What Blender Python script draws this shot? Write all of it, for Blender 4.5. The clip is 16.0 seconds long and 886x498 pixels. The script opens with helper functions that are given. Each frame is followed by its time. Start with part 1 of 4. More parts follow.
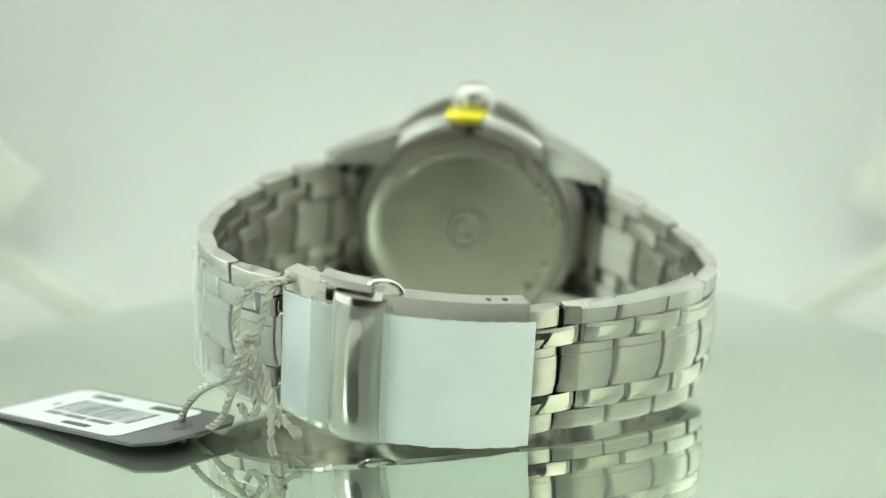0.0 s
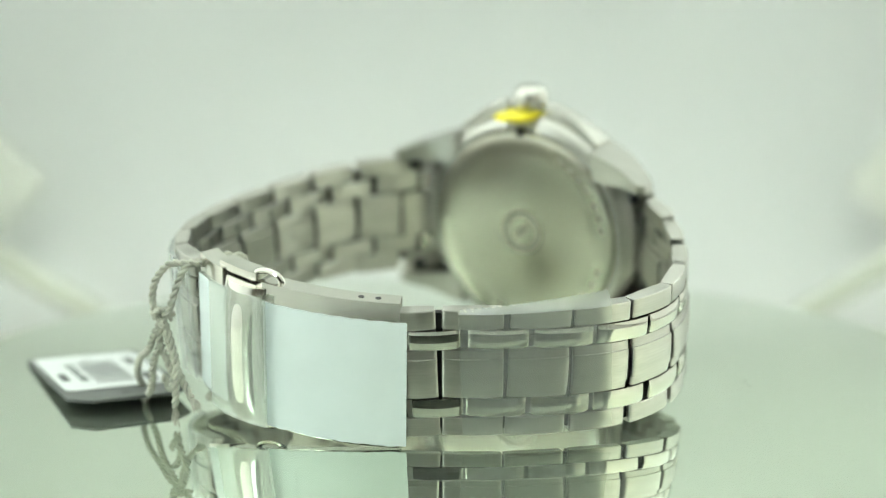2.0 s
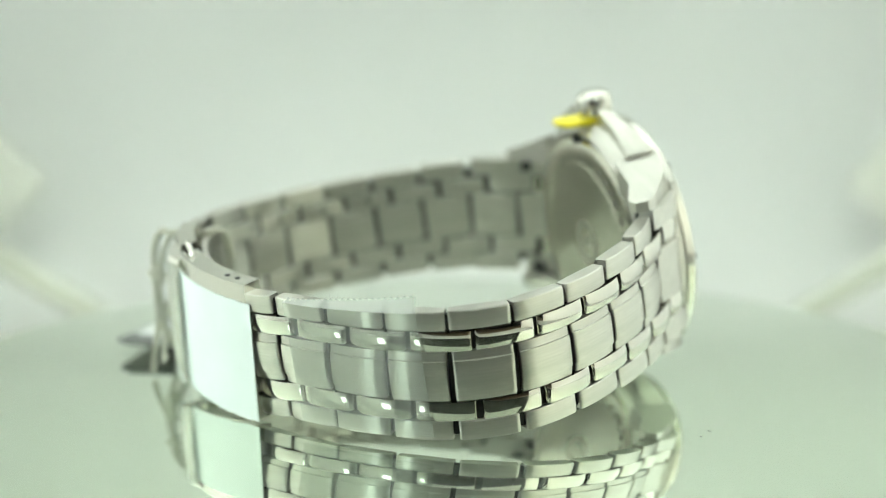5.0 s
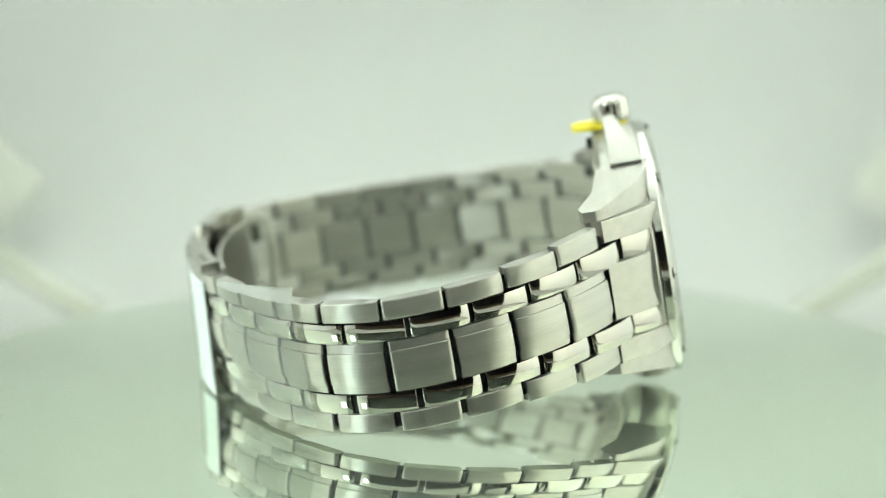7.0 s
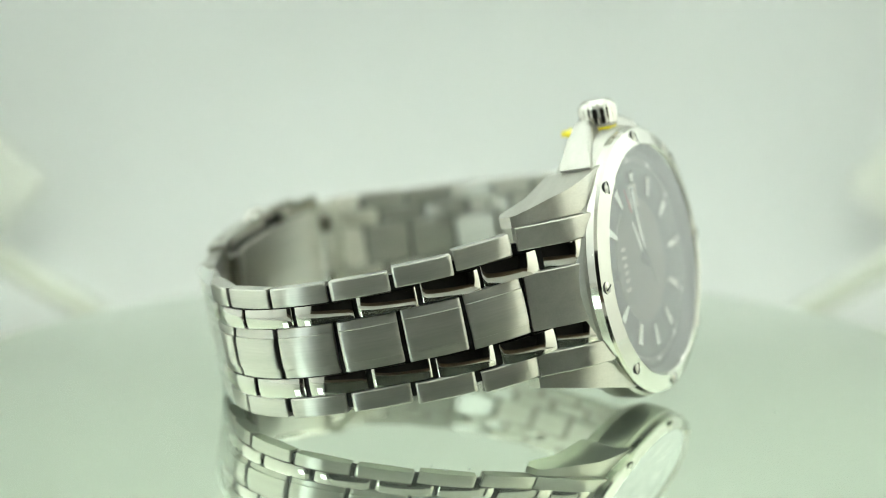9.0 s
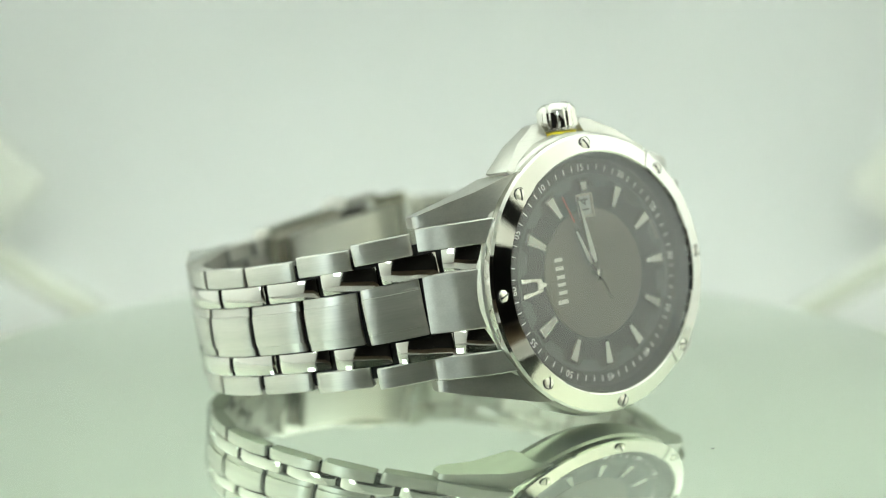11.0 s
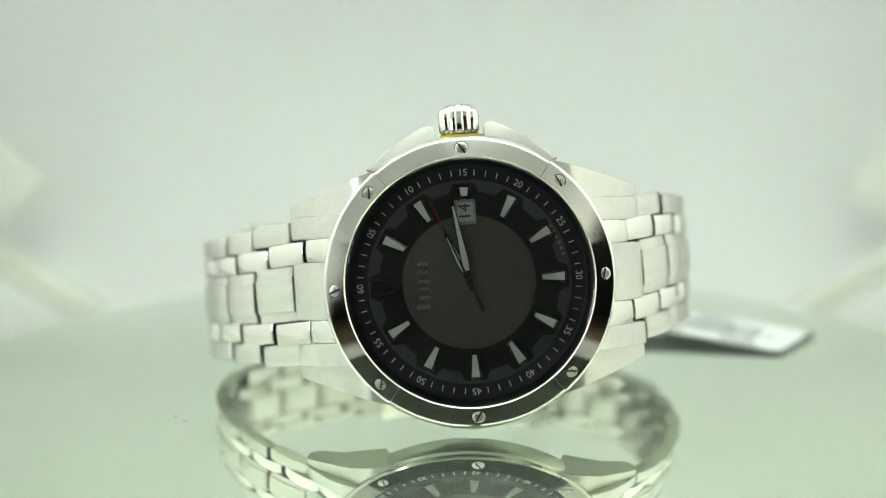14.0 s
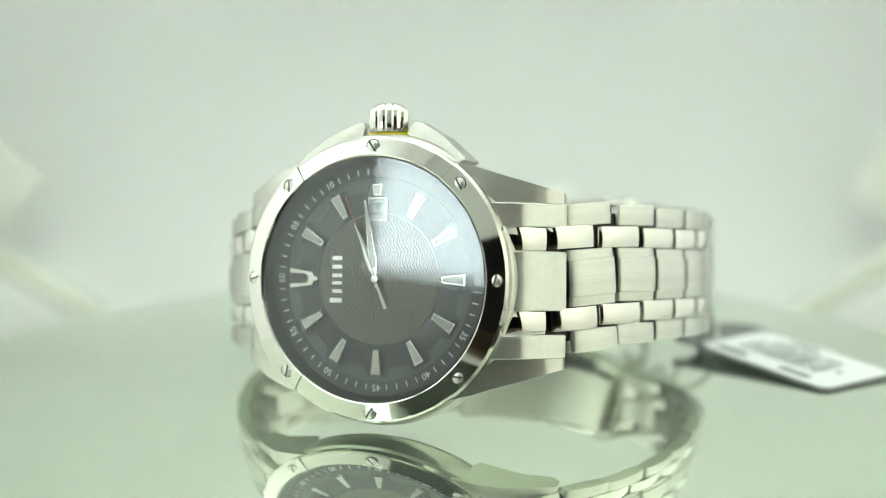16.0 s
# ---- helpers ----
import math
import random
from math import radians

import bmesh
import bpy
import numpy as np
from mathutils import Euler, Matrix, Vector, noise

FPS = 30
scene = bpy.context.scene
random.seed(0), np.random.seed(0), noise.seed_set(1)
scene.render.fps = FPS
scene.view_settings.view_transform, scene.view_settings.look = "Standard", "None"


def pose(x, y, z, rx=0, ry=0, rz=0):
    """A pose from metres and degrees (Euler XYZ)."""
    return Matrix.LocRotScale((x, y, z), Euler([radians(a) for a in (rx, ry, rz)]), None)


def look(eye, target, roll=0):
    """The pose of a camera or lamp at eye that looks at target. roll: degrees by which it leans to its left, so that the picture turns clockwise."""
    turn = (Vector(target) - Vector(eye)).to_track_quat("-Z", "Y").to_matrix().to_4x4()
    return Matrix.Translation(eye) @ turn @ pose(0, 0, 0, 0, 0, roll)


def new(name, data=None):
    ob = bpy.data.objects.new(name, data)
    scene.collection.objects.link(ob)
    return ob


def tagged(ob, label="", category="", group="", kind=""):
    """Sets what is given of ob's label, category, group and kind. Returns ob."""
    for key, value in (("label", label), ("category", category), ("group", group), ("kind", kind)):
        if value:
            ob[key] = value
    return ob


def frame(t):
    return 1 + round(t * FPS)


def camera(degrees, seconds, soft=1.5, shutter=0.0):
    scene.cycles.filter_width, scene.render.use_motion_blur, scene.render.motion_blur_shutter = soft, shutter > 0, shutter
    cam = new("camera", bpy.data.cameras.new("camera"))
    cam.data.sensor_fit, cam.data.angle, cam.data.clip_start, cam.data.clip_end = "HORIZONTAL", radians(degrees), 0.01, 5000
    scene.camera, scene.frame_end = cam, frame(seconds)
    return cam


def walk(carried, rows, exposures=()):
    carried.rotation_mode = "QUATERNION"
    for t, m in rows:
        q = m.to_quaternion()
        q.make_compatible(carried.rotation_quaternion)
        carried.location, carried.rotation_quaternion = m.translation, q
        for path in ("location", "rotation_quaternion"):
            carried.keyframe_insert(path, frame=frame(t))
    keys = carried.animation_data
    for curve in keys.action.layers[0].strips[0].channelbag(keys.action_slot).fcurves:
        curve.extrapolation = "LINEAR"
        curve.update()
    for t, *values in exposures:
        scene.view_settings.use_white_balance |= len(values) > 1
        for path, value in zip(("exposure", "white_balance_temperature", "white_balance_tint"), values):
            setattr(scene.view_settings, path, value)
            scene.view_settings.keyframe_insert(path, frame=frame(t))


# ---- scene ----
cam = camera(32.8, 16.0, soft=1.0)
EYE = pose(-0.00196, -0.235, 0.06198, 90 - 9.85, 0, 0)
walk(cam, [(0.0, EYE), (16.0, EYE)])
cam.data.dof.use_dof = True
cam.data.dof.focus_distance = 0.206
cam.data.dof.aperture_fstop = 10.0


def turned(t):
    """Turn of the turntable at t seconds (clockwise seen from above)."""
    return Matrix.Rotation(-(0.2135 * t + 0.0153 * math.sin(math.pi * t / 16)), 4, "Z")


# ---- light: a white fabric tent lit from outside by lamps, in a dim room ----
world = bpy.data.worlds.new("room_air")
scene.world = world
world.use_nodes = True
world.node_tree.nodes["Background"].inputs[0].default_value = (1.0, 0.95, 0.85, 1)
world.node_tree.nodes["Background"].inputs[1].default_value = 0.035
scene.view_settings.exposure = 0.04
TENT = dict(xw=-0.25, xe=0.285, y0=-0.32, y1=0.36, z0=-0.05, z1=0.40)


def lamp(name, eye, target, size, power, colour):
    data = bpy.data.lights.new(name, "AREA")
    data.shape, data.size, data.energy, data.color = "DISK", size, power, colour
    ob = new(name, data)
    ob.matrix_world = look(eye, target)
    return ob


DAY, COOL, WARM = (0.895, 1.0, 0.925), (0.80, 0.98, 1.0), (0.97, 1.0, 0.78)
lamp("lamp_side", (-0.50, 0.02, 0.25), (-0.25, -0.02, 0.14), 0.22, 4.4, DAY)
lamp("lamp_side", (0.54, 0.12, 0.26), (0.285, 0.12, 0.16), 0.22, 3.7, DAY)
spot = lamp("lamp_front_side", (-0.227, -0.239, 0.1005), (0.0, -0.03, 0.03), 0.042, 0.09, COOL)
spot.data.shape, spot.data.size_y = "RECTANGLE", 0.075
lamp("lamp_front_side", (0.46, -0.20, 0.13), (0.285, -0.20, 0.11), 0.16, 1.3, WARM)
lamp("lamp_top", (0.0, 0.05, 0.75), (0, 0.05, 0.4), 0.35, 10.0, DAY)


# ---- materials ----
def material(name):
    m = bpy.data.materials.new(name)
    m.use_nodes = True
    nt = m.node_tree
    return m, nt, nt.nodes["Principled BSDF"]


def node(nt, kind, **kw):
    n = nt.nodes.new(kind)
    for k, v in kw.items():
        n.inputs[k].default_value = v
    return n


def noise_node(nt, scale, stretch=(1, 1, 1), detail=4, coord="Object"):
    tc = nt.nodes.new("ShaderNodeTexCoord")
    mp = nt.nodes.new("ShaderNodeMapping")
    mp.inputs["Scale"].default_value = stretch
    nz = nt.nodes.new("ShaderNodeTexNoise")
    nz.inputs["Scale"].default_value, nz.inputs["Detail"].default_value = scale, detail
    nt.links.new(tc.outputs[coord], mp.inputs[0])
    nt.links.new(mp.outputs[0], nz.inputs[0])
    return nz


def ramp(nt, src, lo, hi, a=0.3, b=0.7):
    r = nt.nodes.new("ShaderNodeMapRange")
    r.inputs[1].default_value, r.inputs[2].default_value, r.inputs[3].default_value, r.inputs[4].default_value = a, b, lo, hi
    nt.links.new(src, r.inputs[0])
    return r.outputs[0]


def plain(name, colour, rough=0.5, metal=0.0, vary=0.08, scale=900.0, bump=0.0, spec=0.5, stretch=(1, 1, 1), rvary=0.05):
    m, nt, b = material(name)
    nz = noise_node(nt, scale, stretch)
    big = noise_node(nt, scale * 0.13, stretch, 2)
    mx = node(nt, "ShaderNodeMix")
    mx.data_type = "RGBA"
    mx.inputs[6].default_value = (*[c * (1 - vary) for c in colour], 1)
    mx.inputs[7].default_value = (*[min(1, c * (1 + vary)) for c in colour], 1)
    ad = nt.nodes.new("ShaderNodeMath")
    ad.operation = "MULTIPLY_ADD"
    ad.inputs[1].default_value, ad.inputs[2].default_value = 0.5, 0.0
    nt.links.new(nz.outputs[0], ad.inputs[0])
    ad2 = nt.nodes.new("ShaderNodeMath")
    ad2.operation = "MULTIPLY_ADD"
    ad2.inputs[1].default_value = 0.5
    nt.links.new(big.outputs[0], ad2.inputs[0])
    nt.links.new(ad.outputs[0], ad2.inputs[2])
    nt.links.new(ramp(nt, ad2.outputs[0], 0, 1, 0.35, 0.65), mx.inputs[0])
    nt.links.new(mx.outputs[2], b.inputs["Base Color"])
    nt.links.new(ramp(nt, nz.outputs[0], max(0, rough - rvary), rough + rvary), b.inputs["Roughness"])
    b.inputs["Metallic"].default_value = metal
    b.inputs["Specular IOR Level"].default_value = spec
    if bump:
        bp = node(nt, "ShaderNodeBump", Strength=bump, Distance=0.00002)
        nt.links.new(nz.outputs[0], bp.inputs["Height"])
        nt.links.new(bp.outputs[0], b.inputs["Normal"])
    return m


STEEL = (0.475, 0.463, 0.423)
M_BRUSH = plain("brushed_steel", STEEL, 0.315, 1.0, 0.07, 5200, 0.0, stretch=(0.03, 1, 1), rvary=0.015)
M_POL = plain("polished_steel", (0.55, 0.535, 0.49), 0.05, 1.0, 0.02, 700, 0.0, rvary=0.015)
M_CASEB = plain("brushed_case_steel", STEEL, 0.33, 1.0, 0.06, 5200, 0.0, stretch=(0.03, 1, 1), rvary=0.012)


def sheen(m, amount):
    """Stretch a steel's sheen across its fine lengthwise scratches."""
    nt = m.node_tree
    b = nt.nodes["Principled BSDF"]
    b.inputs["Anisotropic"].default_value = amount
    v = nt.nodes.new("ShaderNodeVectorTransform")
    v.vector_type, v.convert_from, v.convert_to = "VECTOR", "OBJECT", "WORLD"
    v.inputs[0].default_value = (0, 0, 1)
    nt.links.new(v.outputs[0], b.inputs["Tangent"])


sheen(M_BRUSH, 0.91)
sheen(M_CASEB, 0.88)
# near-black: shade of the band's joints put into the colour; also engraved arrows
M_GAP = plain("gap_shade_and_engraving", (0.03, 0.03, 0.028), 0.45, 0.6)


def fabric_material(name, tint):
    m, nt, b = material(name)
    out = nt.nodes["Material Output"]
    d = node(nt, "ShaderNodeBsdfDiffuse", Color=(*tint, 1))
    tr = node(nt, "ShaderNodeBsdfTranslucent", Color=(*tint, 1))
    mx = node(nt, "ShaderNodeMixShader", Fac=0.45)
    nz = noise_node(nt, 9.0, detail=3)
    bp = node(nt, "ShaderNodeBump", Strength=0.15, Distance=0.004)
    nt.links.new(nz.outputs[0], bp.inputs["Height"])
    for s in (d, tr):
        nt.links.new(bp.outputs[0], s.inputs["Normal"])
    nt.links.new(d.outputs[0], mx.inputs[1])
    nt.links.new(tr.outputs[0], mx.inputs[2])
    nt.links.new(mx.outputs[0], out.inputs["Surface"])
    nt.nodes.remove(b)
    return m


M_FABRIC = fabric_material("white_tent_fabric", (0.90, 0.915, 0.893))
M_FLAP = fabric_material("cream_flap_fabric", (0.81, 0.815, 0.76))
M_RIB = plain("cream_seam_tape", (0.50, 0.515, 0.43), 0.8, 0, 0.05, 300)
M_ROOM = plain("dark_room_paint", (0.085, 0.083, 0.075), 0.8, 0, 0.2, 6)
M_WOOD = plain("honey_wood", (0.14, 0.10, 0.06), 0.45, 0, 0.25, 30, 0.2, stretch=(0.12, 1, 1))
M_BASE = plain("white_plastic", (0.75, 0.76, 0.74), 0.4, 0, 0.03, 200)


# ---- mesh helpers (millimetres in, metres out) ----
def finish(name, bm, mat, parent=None, label="", m=None, smooth=True, mm=True, sharp=26):
    if mm:
        bmesh.ops.scale(bm, vec=(0.001, 0.001, 0.001), verts=bm.verts)
    bmesh.ops.recalc_face_normals(bm, faces=bm.faces)
    me = bpy.data.meshes.new(name)
    bm.to_mesh(me)
    bm.free()
    if smooth:
        for p in me.polygons:
            p.use_smooth = True
        me.set_sharp_from_angle(angle=radians(sharp))
    me.materials.append(mat)
    ob = new(name, me)
    if parent is not None:
        ob.parent = parent
    if m is not None:
        ob.matrix_local = m
    if label:
        ob["label"] = label
    return ob


def part(name, bm, mat, parent, label="", m=None, smooth=True, sharp=26):
    return finish(name, bm, mat, parent, label, m, smooth, sharp=sharp)


def at(x, y, z, axes=None):
    """A part's pose inside its thing, in millimetres; axes: its three columns."""
    m = Matrix.Translation((x * 0.001, y * 0.001, z * 0.001))
    if axes:
        m = m @ Matrix([[axes[c][r] for c in range(3)] for r in range(3)]).to_4x4()
    return m


def box(bm, lo, hi, bevel=0.0, seg=2):
    r = bmesh.ops.create_cube(bm, size=1)
    vs = r["verts"]
    c = [(a + b) / 2 for a, b in zip(lo, hi)]
    s = [abs(b - a) for a, b in zip(lo, hi)]
    for v in vs:
        v.co = Vector([c[i] + v.co[i] * s[i] for i in range(3)])
    if bevel:
        es = list({e for v in vs for e in v.link_edges})
        bmesh.ops.bevel(bm, geom=es, offset=bevel, segments=seg, affect="EDGES", profile=0.6)
    return bm


def lathe(bm, profile, n=96, a0=0.0, a1=360.0, closed=False):
    """Turn a profile of (radius, height) about the dial's axis (Y); angles clockwise from twelve o'clock."""
    full = abs(a1 - a0) >= 359.9
    cols = n if full else n + 1
    rings = []
    for i in range(cols):
        a = radians(a0 + (a1 - a0) * i / n)
        rings.append([bm.verts.new((r * math.cos(a), y, r * math.sin(a))) for r, y in profile])
    k = len(profile)
    for i in range(n):
        p, q = rings[i], rings[(i + 1) % cols]
        for j in range(k if closed else k - 1):
            bm.faces.new((p[j], p[(j + 1) % k], q[(j + 1) % k], q[j]))
    if not full and closed:
        bm.faces.new(rings[0])
        bm.faces.new(rings[-1])
    bmesh.ops.remove_doubles(bm, verts=bm.verts, dist=1e-5)
    return bm


def prism(bm, outline, z0, z1, bevel=0.0, seg=2, scale0=None, axis="Z"):
    """Extrude an outline of (x, y) from z0 to z1."""
    a = [bm.verts.new((x, y, z0)) for x, y in outline]
    b = [bm.verts.new((x, y, z1)) for x, y in outline]
    n = len(outline)
    fs = [bm.faces.new(a), bm.faces.new(b)]
    for i in range(n):
        fs.append(bm.faces.new((a[i], a[(i + 1) % n], b[(i + 1) % n], b[i])))
    if bevel:
        es = list({e for f in fs for e in f.edges})
        bmesh.ops.bevel(bm, geom=es, offset=bevel, segments=seg, affect="EDGES", profile=0.6)
    return bm


def spline(pts, step=0.25):
    """A dense, smooth line through points, evenly stepped, with its running length."""
    p = np.array(pts, float)
    d = np.r_[0, np.cumsum(np.linalg.norm(np.diff(p, axis=0), axis=1))]
    e = np.vstack([2 * p[0] - p[1], p, 2 * p[-1] - p[-2]])
    out = []
    for i in range(len(p) - 1):
        a, b, c, f = e[i], e[i + 1], e[i + 2], e[i + 3]
        for t in np.linspace(0, 1, 24, endpoint=False):
            out.append(0.5 * ((2 * b) + (c - a) * t + (2 * a - 5 * b + 4 * c - f) * t * t + (3 * b - a - 3 * c + f) * t ** 3))
    out.append(p[-1])
    out = np.array(out)
    s = np.r_[0, np.cumsum(np.linalg.norm(np.diff(out, axis=0), axis=1))]
    g = np.arange(0, s[-1], step)
    return g, np.stack([np.interp(g, s, out[:, k]) for k in range(p.shape[1])], 1)


def tube(bm, pts, radius, n=8):
    """A round cord along points (mm)."""
    pts = [Vector(p) for p in pts]
    rings = []
    side = Vector((0.3, 0.2, 1)).normalized()
    for i, p in enumerate(pts):
        t = (pts[min(i + 1, len(pts) - 1)] - pts[max(i - 1, 0)]).normalized()
        side = (side - t * side.dot(t)).normalized()
        up = t.cross(side)
        r = radius[i] if isinstance(radius, (list, tuple)) else radius
        rings.append([bm.verts.new(p + (side * math.cos(2 * math.pi * k / n) + up * math.sin(2 * math.pi * k / n)) * r) for k in range(n)])
    for a, b in zip(rings, rings[1:]):
        for k in range(n):
            bm.faces.new((a[k], a[(k + 1) % n], b[(k + 1) % n], b[k]))
    bm.faces.new(rings[0])
    bm.faces.new(rings[-1])
    return bm


# ---- the place: room, tent, turntable ----
def build_room():
    r = dict(x=1.6, y0=-2.2, y1=1.2, z0=-0.9, z1=1.7)
    for name, lo, hi in (("wall_south", (-r["x"], r["y0"] - 0.1, r["z0"]), (r["x"], r["y0"], r["z1"])),
                         ("wall_north", (-r["x"], r["y1"], r["z0"]), (r["x"], r["y1"] + 0.1, r["z1"])),
                         ("wall_west", (-r["x"] - 0.1, r["y0"], r["z0"]), (-r["x"], r["y1"], r["z1"])),
                         ("wall_east", (r["x"], r["y0"], r["z0"]), (r["x"] + 0.1, r["y1"], r["z1"])),
                         ("floor", (-r["x"], r["y0"], r["z0"] - 0.1), (r["x"], r["y1"], r["z0"])),
                         ("ceiling", (-r["x"], r["y0"], r["z1"]), (r["x"], r["y1"], r["z1"] + 0.1))):
        bm = box(bmesh.new(), lo, hi)
        tagged(finish(name, bm, M_ROOM, smooth=False, mm=False), "plain dark painted room surface outside the tent", "wall", kind="structure")


def build_tent():
    t = TENT
    xw, xe, y0, y1, z0, z1 = t["xw"], t["xe"], t["y0"], t["y1"], t["z0"], t["z1"]
    # floor that sweeps up into the rear wall
    bm = bmesh.new()
    prof = [(y0, z0)]
    rad = 0.10
    for i in range(17):
        a = radians(90 * i / 16)
        prof.append((y1 - rad + rad * math.sin(a), z0 + rad - rad * math.cos(a)))
    prof.append((y1, z1))
    va = [[bm.verts.new((sx, p[0], p[1])) for p in prof] for sx in (xw, xe)]
    for i in range(len(prof) - 1):
        bm.faces.new((va[0][i], va[0][i + 1], va[1][i + 1], va[1][i]))
    ob = finish("backdrop", bm, M_FABRIC, mm=False)
    tagged(ob, "white fabric sweep of the light tent, floor into rear wall", "tent", kind="structure")
    ye = y0 + 0.05
    for name, corners in (("wall_tent_west", ((xw, y0, z0), (xw, y1, z0), (xw, y1, z1), (xw, y0, z1))),
                          ("wall_tent_east", ((xe, ye, z0), (xe, y1, z0), (xe, y1, z1), (xe, ye, z1))),
                          ("ceiling_tent", ((xw, y0, z1), (xe, y0, z1), (xe, y1, z1), (xw, y1, z1))),
                          ("curtain_front", ((xw, y0, 0.15), (xe, y0, 0.15), (xe, y0, z1), (xw, y0, z1)))):
        bm = bmesh.new()
        bm.faces.new([bm.verts.new(c) for c in corners])
        bmesh.ops.subdivide_edges(bm, edges=bm.edges, cuts=7, use_grid_fill=True)
        tagged(finish(name, bm, M_FABRIC, mm=False), "white translucent fabric side of the light tent", "tent", kind="structure")


def build_ribs():
    """Cream edging tape of the folding tent, low in the two rear corners."""
    for sx in (-1, 1):
        bm = bmesh.new()
        pts = [(sx * 235, 262, 24), (sx * 190, 255, 0), (sx * 146, 250, -26), (sx * 116, 246, -43), (sx * 102, 244, -50)]
        tube(bm, [Vector(p) for p in spline(pts, 6)[1]], 3.6, 12)
        tagged(finish("seam_tape", bm, M_RIB), "cream edging tape along the tent's folded seam", "tent", kind="structure")
        bm = bmesh.new()
        prism(bm, [(143, -7), (160, -23), (215, -49), (215, 66), (160, 10)], 0, 3, 0.8, 1)
        for v in bm.verts:
            v.co = Vector((v.co.x * sx, 303 - v.co.z, v.co.y))
        tagged(finish("corner_flap", bm, M_FLAP), "cream fabric flap at the tent's rear corner", "tent", kind="structure")


def build_table():
    bm = box(bmesh.new(), (-700, -800, -90), (700, 600, -52), 4)
    tagged(finish("table", bm, M_WOOD), "honey brown wooden table under the light tent", "table")


build_room()
build_tent()
build_ribs()
build_table()


def mirror_material():
    m, nt, b = material("green_tinted_mirror_glass")
    b.inputs["Base Color"].default_value = (0.70, 0.77, 0.65, 1)
    b.inputs["Metallic"].default_value = 0.92
    nz = noise_node(nt, 60, detail=6)
    nt.links.new(ramp(nt, nz.outputs[0], 0.02, 0.05), b.inputs["Roughness"])
    return m


M_MIRROR = mirror_material()
M_DUST = plain("grey_dust", (0.34, 0.38, 0.32), 0.7, 0, 0.1, 900)
M_RIM = plain("ground_glass_edge", (0.16, 0.22, 0.17), 0.3, 0, 0.1, 300)


def build_turntable():
    t = new("turntable")
    tagged(t, "round green-tinted mirror glass turntable disc on white base", "turntable")
    bm = bmesh.new()
    R = 88.0
    prof = [(0.0, 0.0), (R - 2.2, 0.0), (R - 0.3, -0.5), (R, -1.0), (R, -3.6), (R - 0.5, -4.0), (0.0, -4.0)]
    lathe(bm, prof, 160)
    bmesh.ops.rotate(bm, verts=bm.verts, cent=(0, 0, 0), matrix=Matrix.Rotation(radians(90), 3, "X"))
    part("glass_disc", bm, M_MIRROR, t)
    bm = bmesh.new()
    lathe(bm, [(R + 0.02, -1.2), (R + 0.25, -1.3), (R + 0.25, -3.3), (R + 0.02, -3.4)], 160)
    bmesh.ops.rotate(bm, verts=bm.verts, cent=(0, 0, 0), matrix=Matrix.Rotation(radians(90), 3, "X"))
    part("disc_edge", bm, M_RIM, t, "dark green ground glass edge")
    bm = bmesh.new()
    lathe(bm, [(0, -4.0), (56, -4.0), (60, -6), (60, -46), (64, -50), (0, -50)], 96)
    bmesh.ops.rotate(bm, verts=bm.verts, cent=(0, 0, 0), matrix=Matrix.Rotation(radians(90), 3, "X"))
    part("base", bm, M_BASE, t, "white plastic turntable base")
    rng = random.Random(11)
    spots = [(42.5, 17.9, 0.45), (1.4, 51.0, 0.4), (44.0, 15.2, 0.3), (43.2, 12.8, 0.2)]
    spots += [(rng.uniform(-70, 70), rng.uniform(-70, 70), rng.uniform(0.08, 0.2)) for _ in range(26)]
    for x, y, r in spots:
        bm = bmesh.new()
        lathe(bm, [(0, 0.05), (r * 0.7, 0.04), (r, 0.0)], 9)
        bmesh.ops.rotate(bm, verts=bm.verts, cent=(0, 0, 0), matrix=Matrix.Rotation(radians(90), 3, "X"))
        bmesh.ops.scale(bm, vec=(1, rng.uniform(0.4, 1), 1), verts=bm.verts)
        part("dust_speck", bm, M_DUST, t, "", at(x, y, 0.01))
    return t


turntable = build_turntable()

# ---- the wristwatch: X to twelve o'clock, Y out of the dial, Z to the crown ----
WATCH0 = Matrix(((0.98994, 0.13578, 0.03965, 0.00309), (-0.12661, 0.97554, -0.17971, 0.03283), (-0.06308, 0.17289, 0.98292, 0.02228), (0, 0, 0, 1)))
watch = new("wristwatch")
tagged(watch, "stainless steel wristwatch with black dial standing on its side", "wristwatch")

THICK = 2.8
PATH12 = [(16.4, -1.9), (20.2, -4.7), (24.2, -10.1), (30.6, -16.3), (35.4, -23.4), (39.2, -31.4), (41.0, -38.6), (40.3, -45.2), (37.8, -50.4), (33.9, -55.2), (26.5, -61.9), (21.6, -65.1), (17.4, -67.6), (13.6, -69.9)]
PATH6 = [(-16.4, -1.9), (-20.2, -4.7), (-24.3, -10.6), (-29.8, -19.0), (-33.2, -27.6), (-35.1, -36.4), (-35.3, -44.7), (-33.9, -53.0), (-30.3, -60.8), (-24.8, -67.2), (-17.4, -71.3)]
SAG12 = [(-9, 0.0), (-1, -0.1), (6, -0.6), (18, -0.8), (28, -0.9), (40, -0.7), (55, 0.3), (66, 1.2)]
SAG6 = [(-9, 0.0), (0, 0.3), (8, 1.0), (18, 1.1), (36, 1.3), (46, 1.7), (56, 2.4), (66, 3.3)]
ROWS = [(-1.0, -0.69, "edge"), (-0.69, -0.385, "polished"), (-0.385, 0.385, "centre"), (0.385, 0.69, "polished"), (0.69, 1.0, "edge")]
LINK_MESH = {}


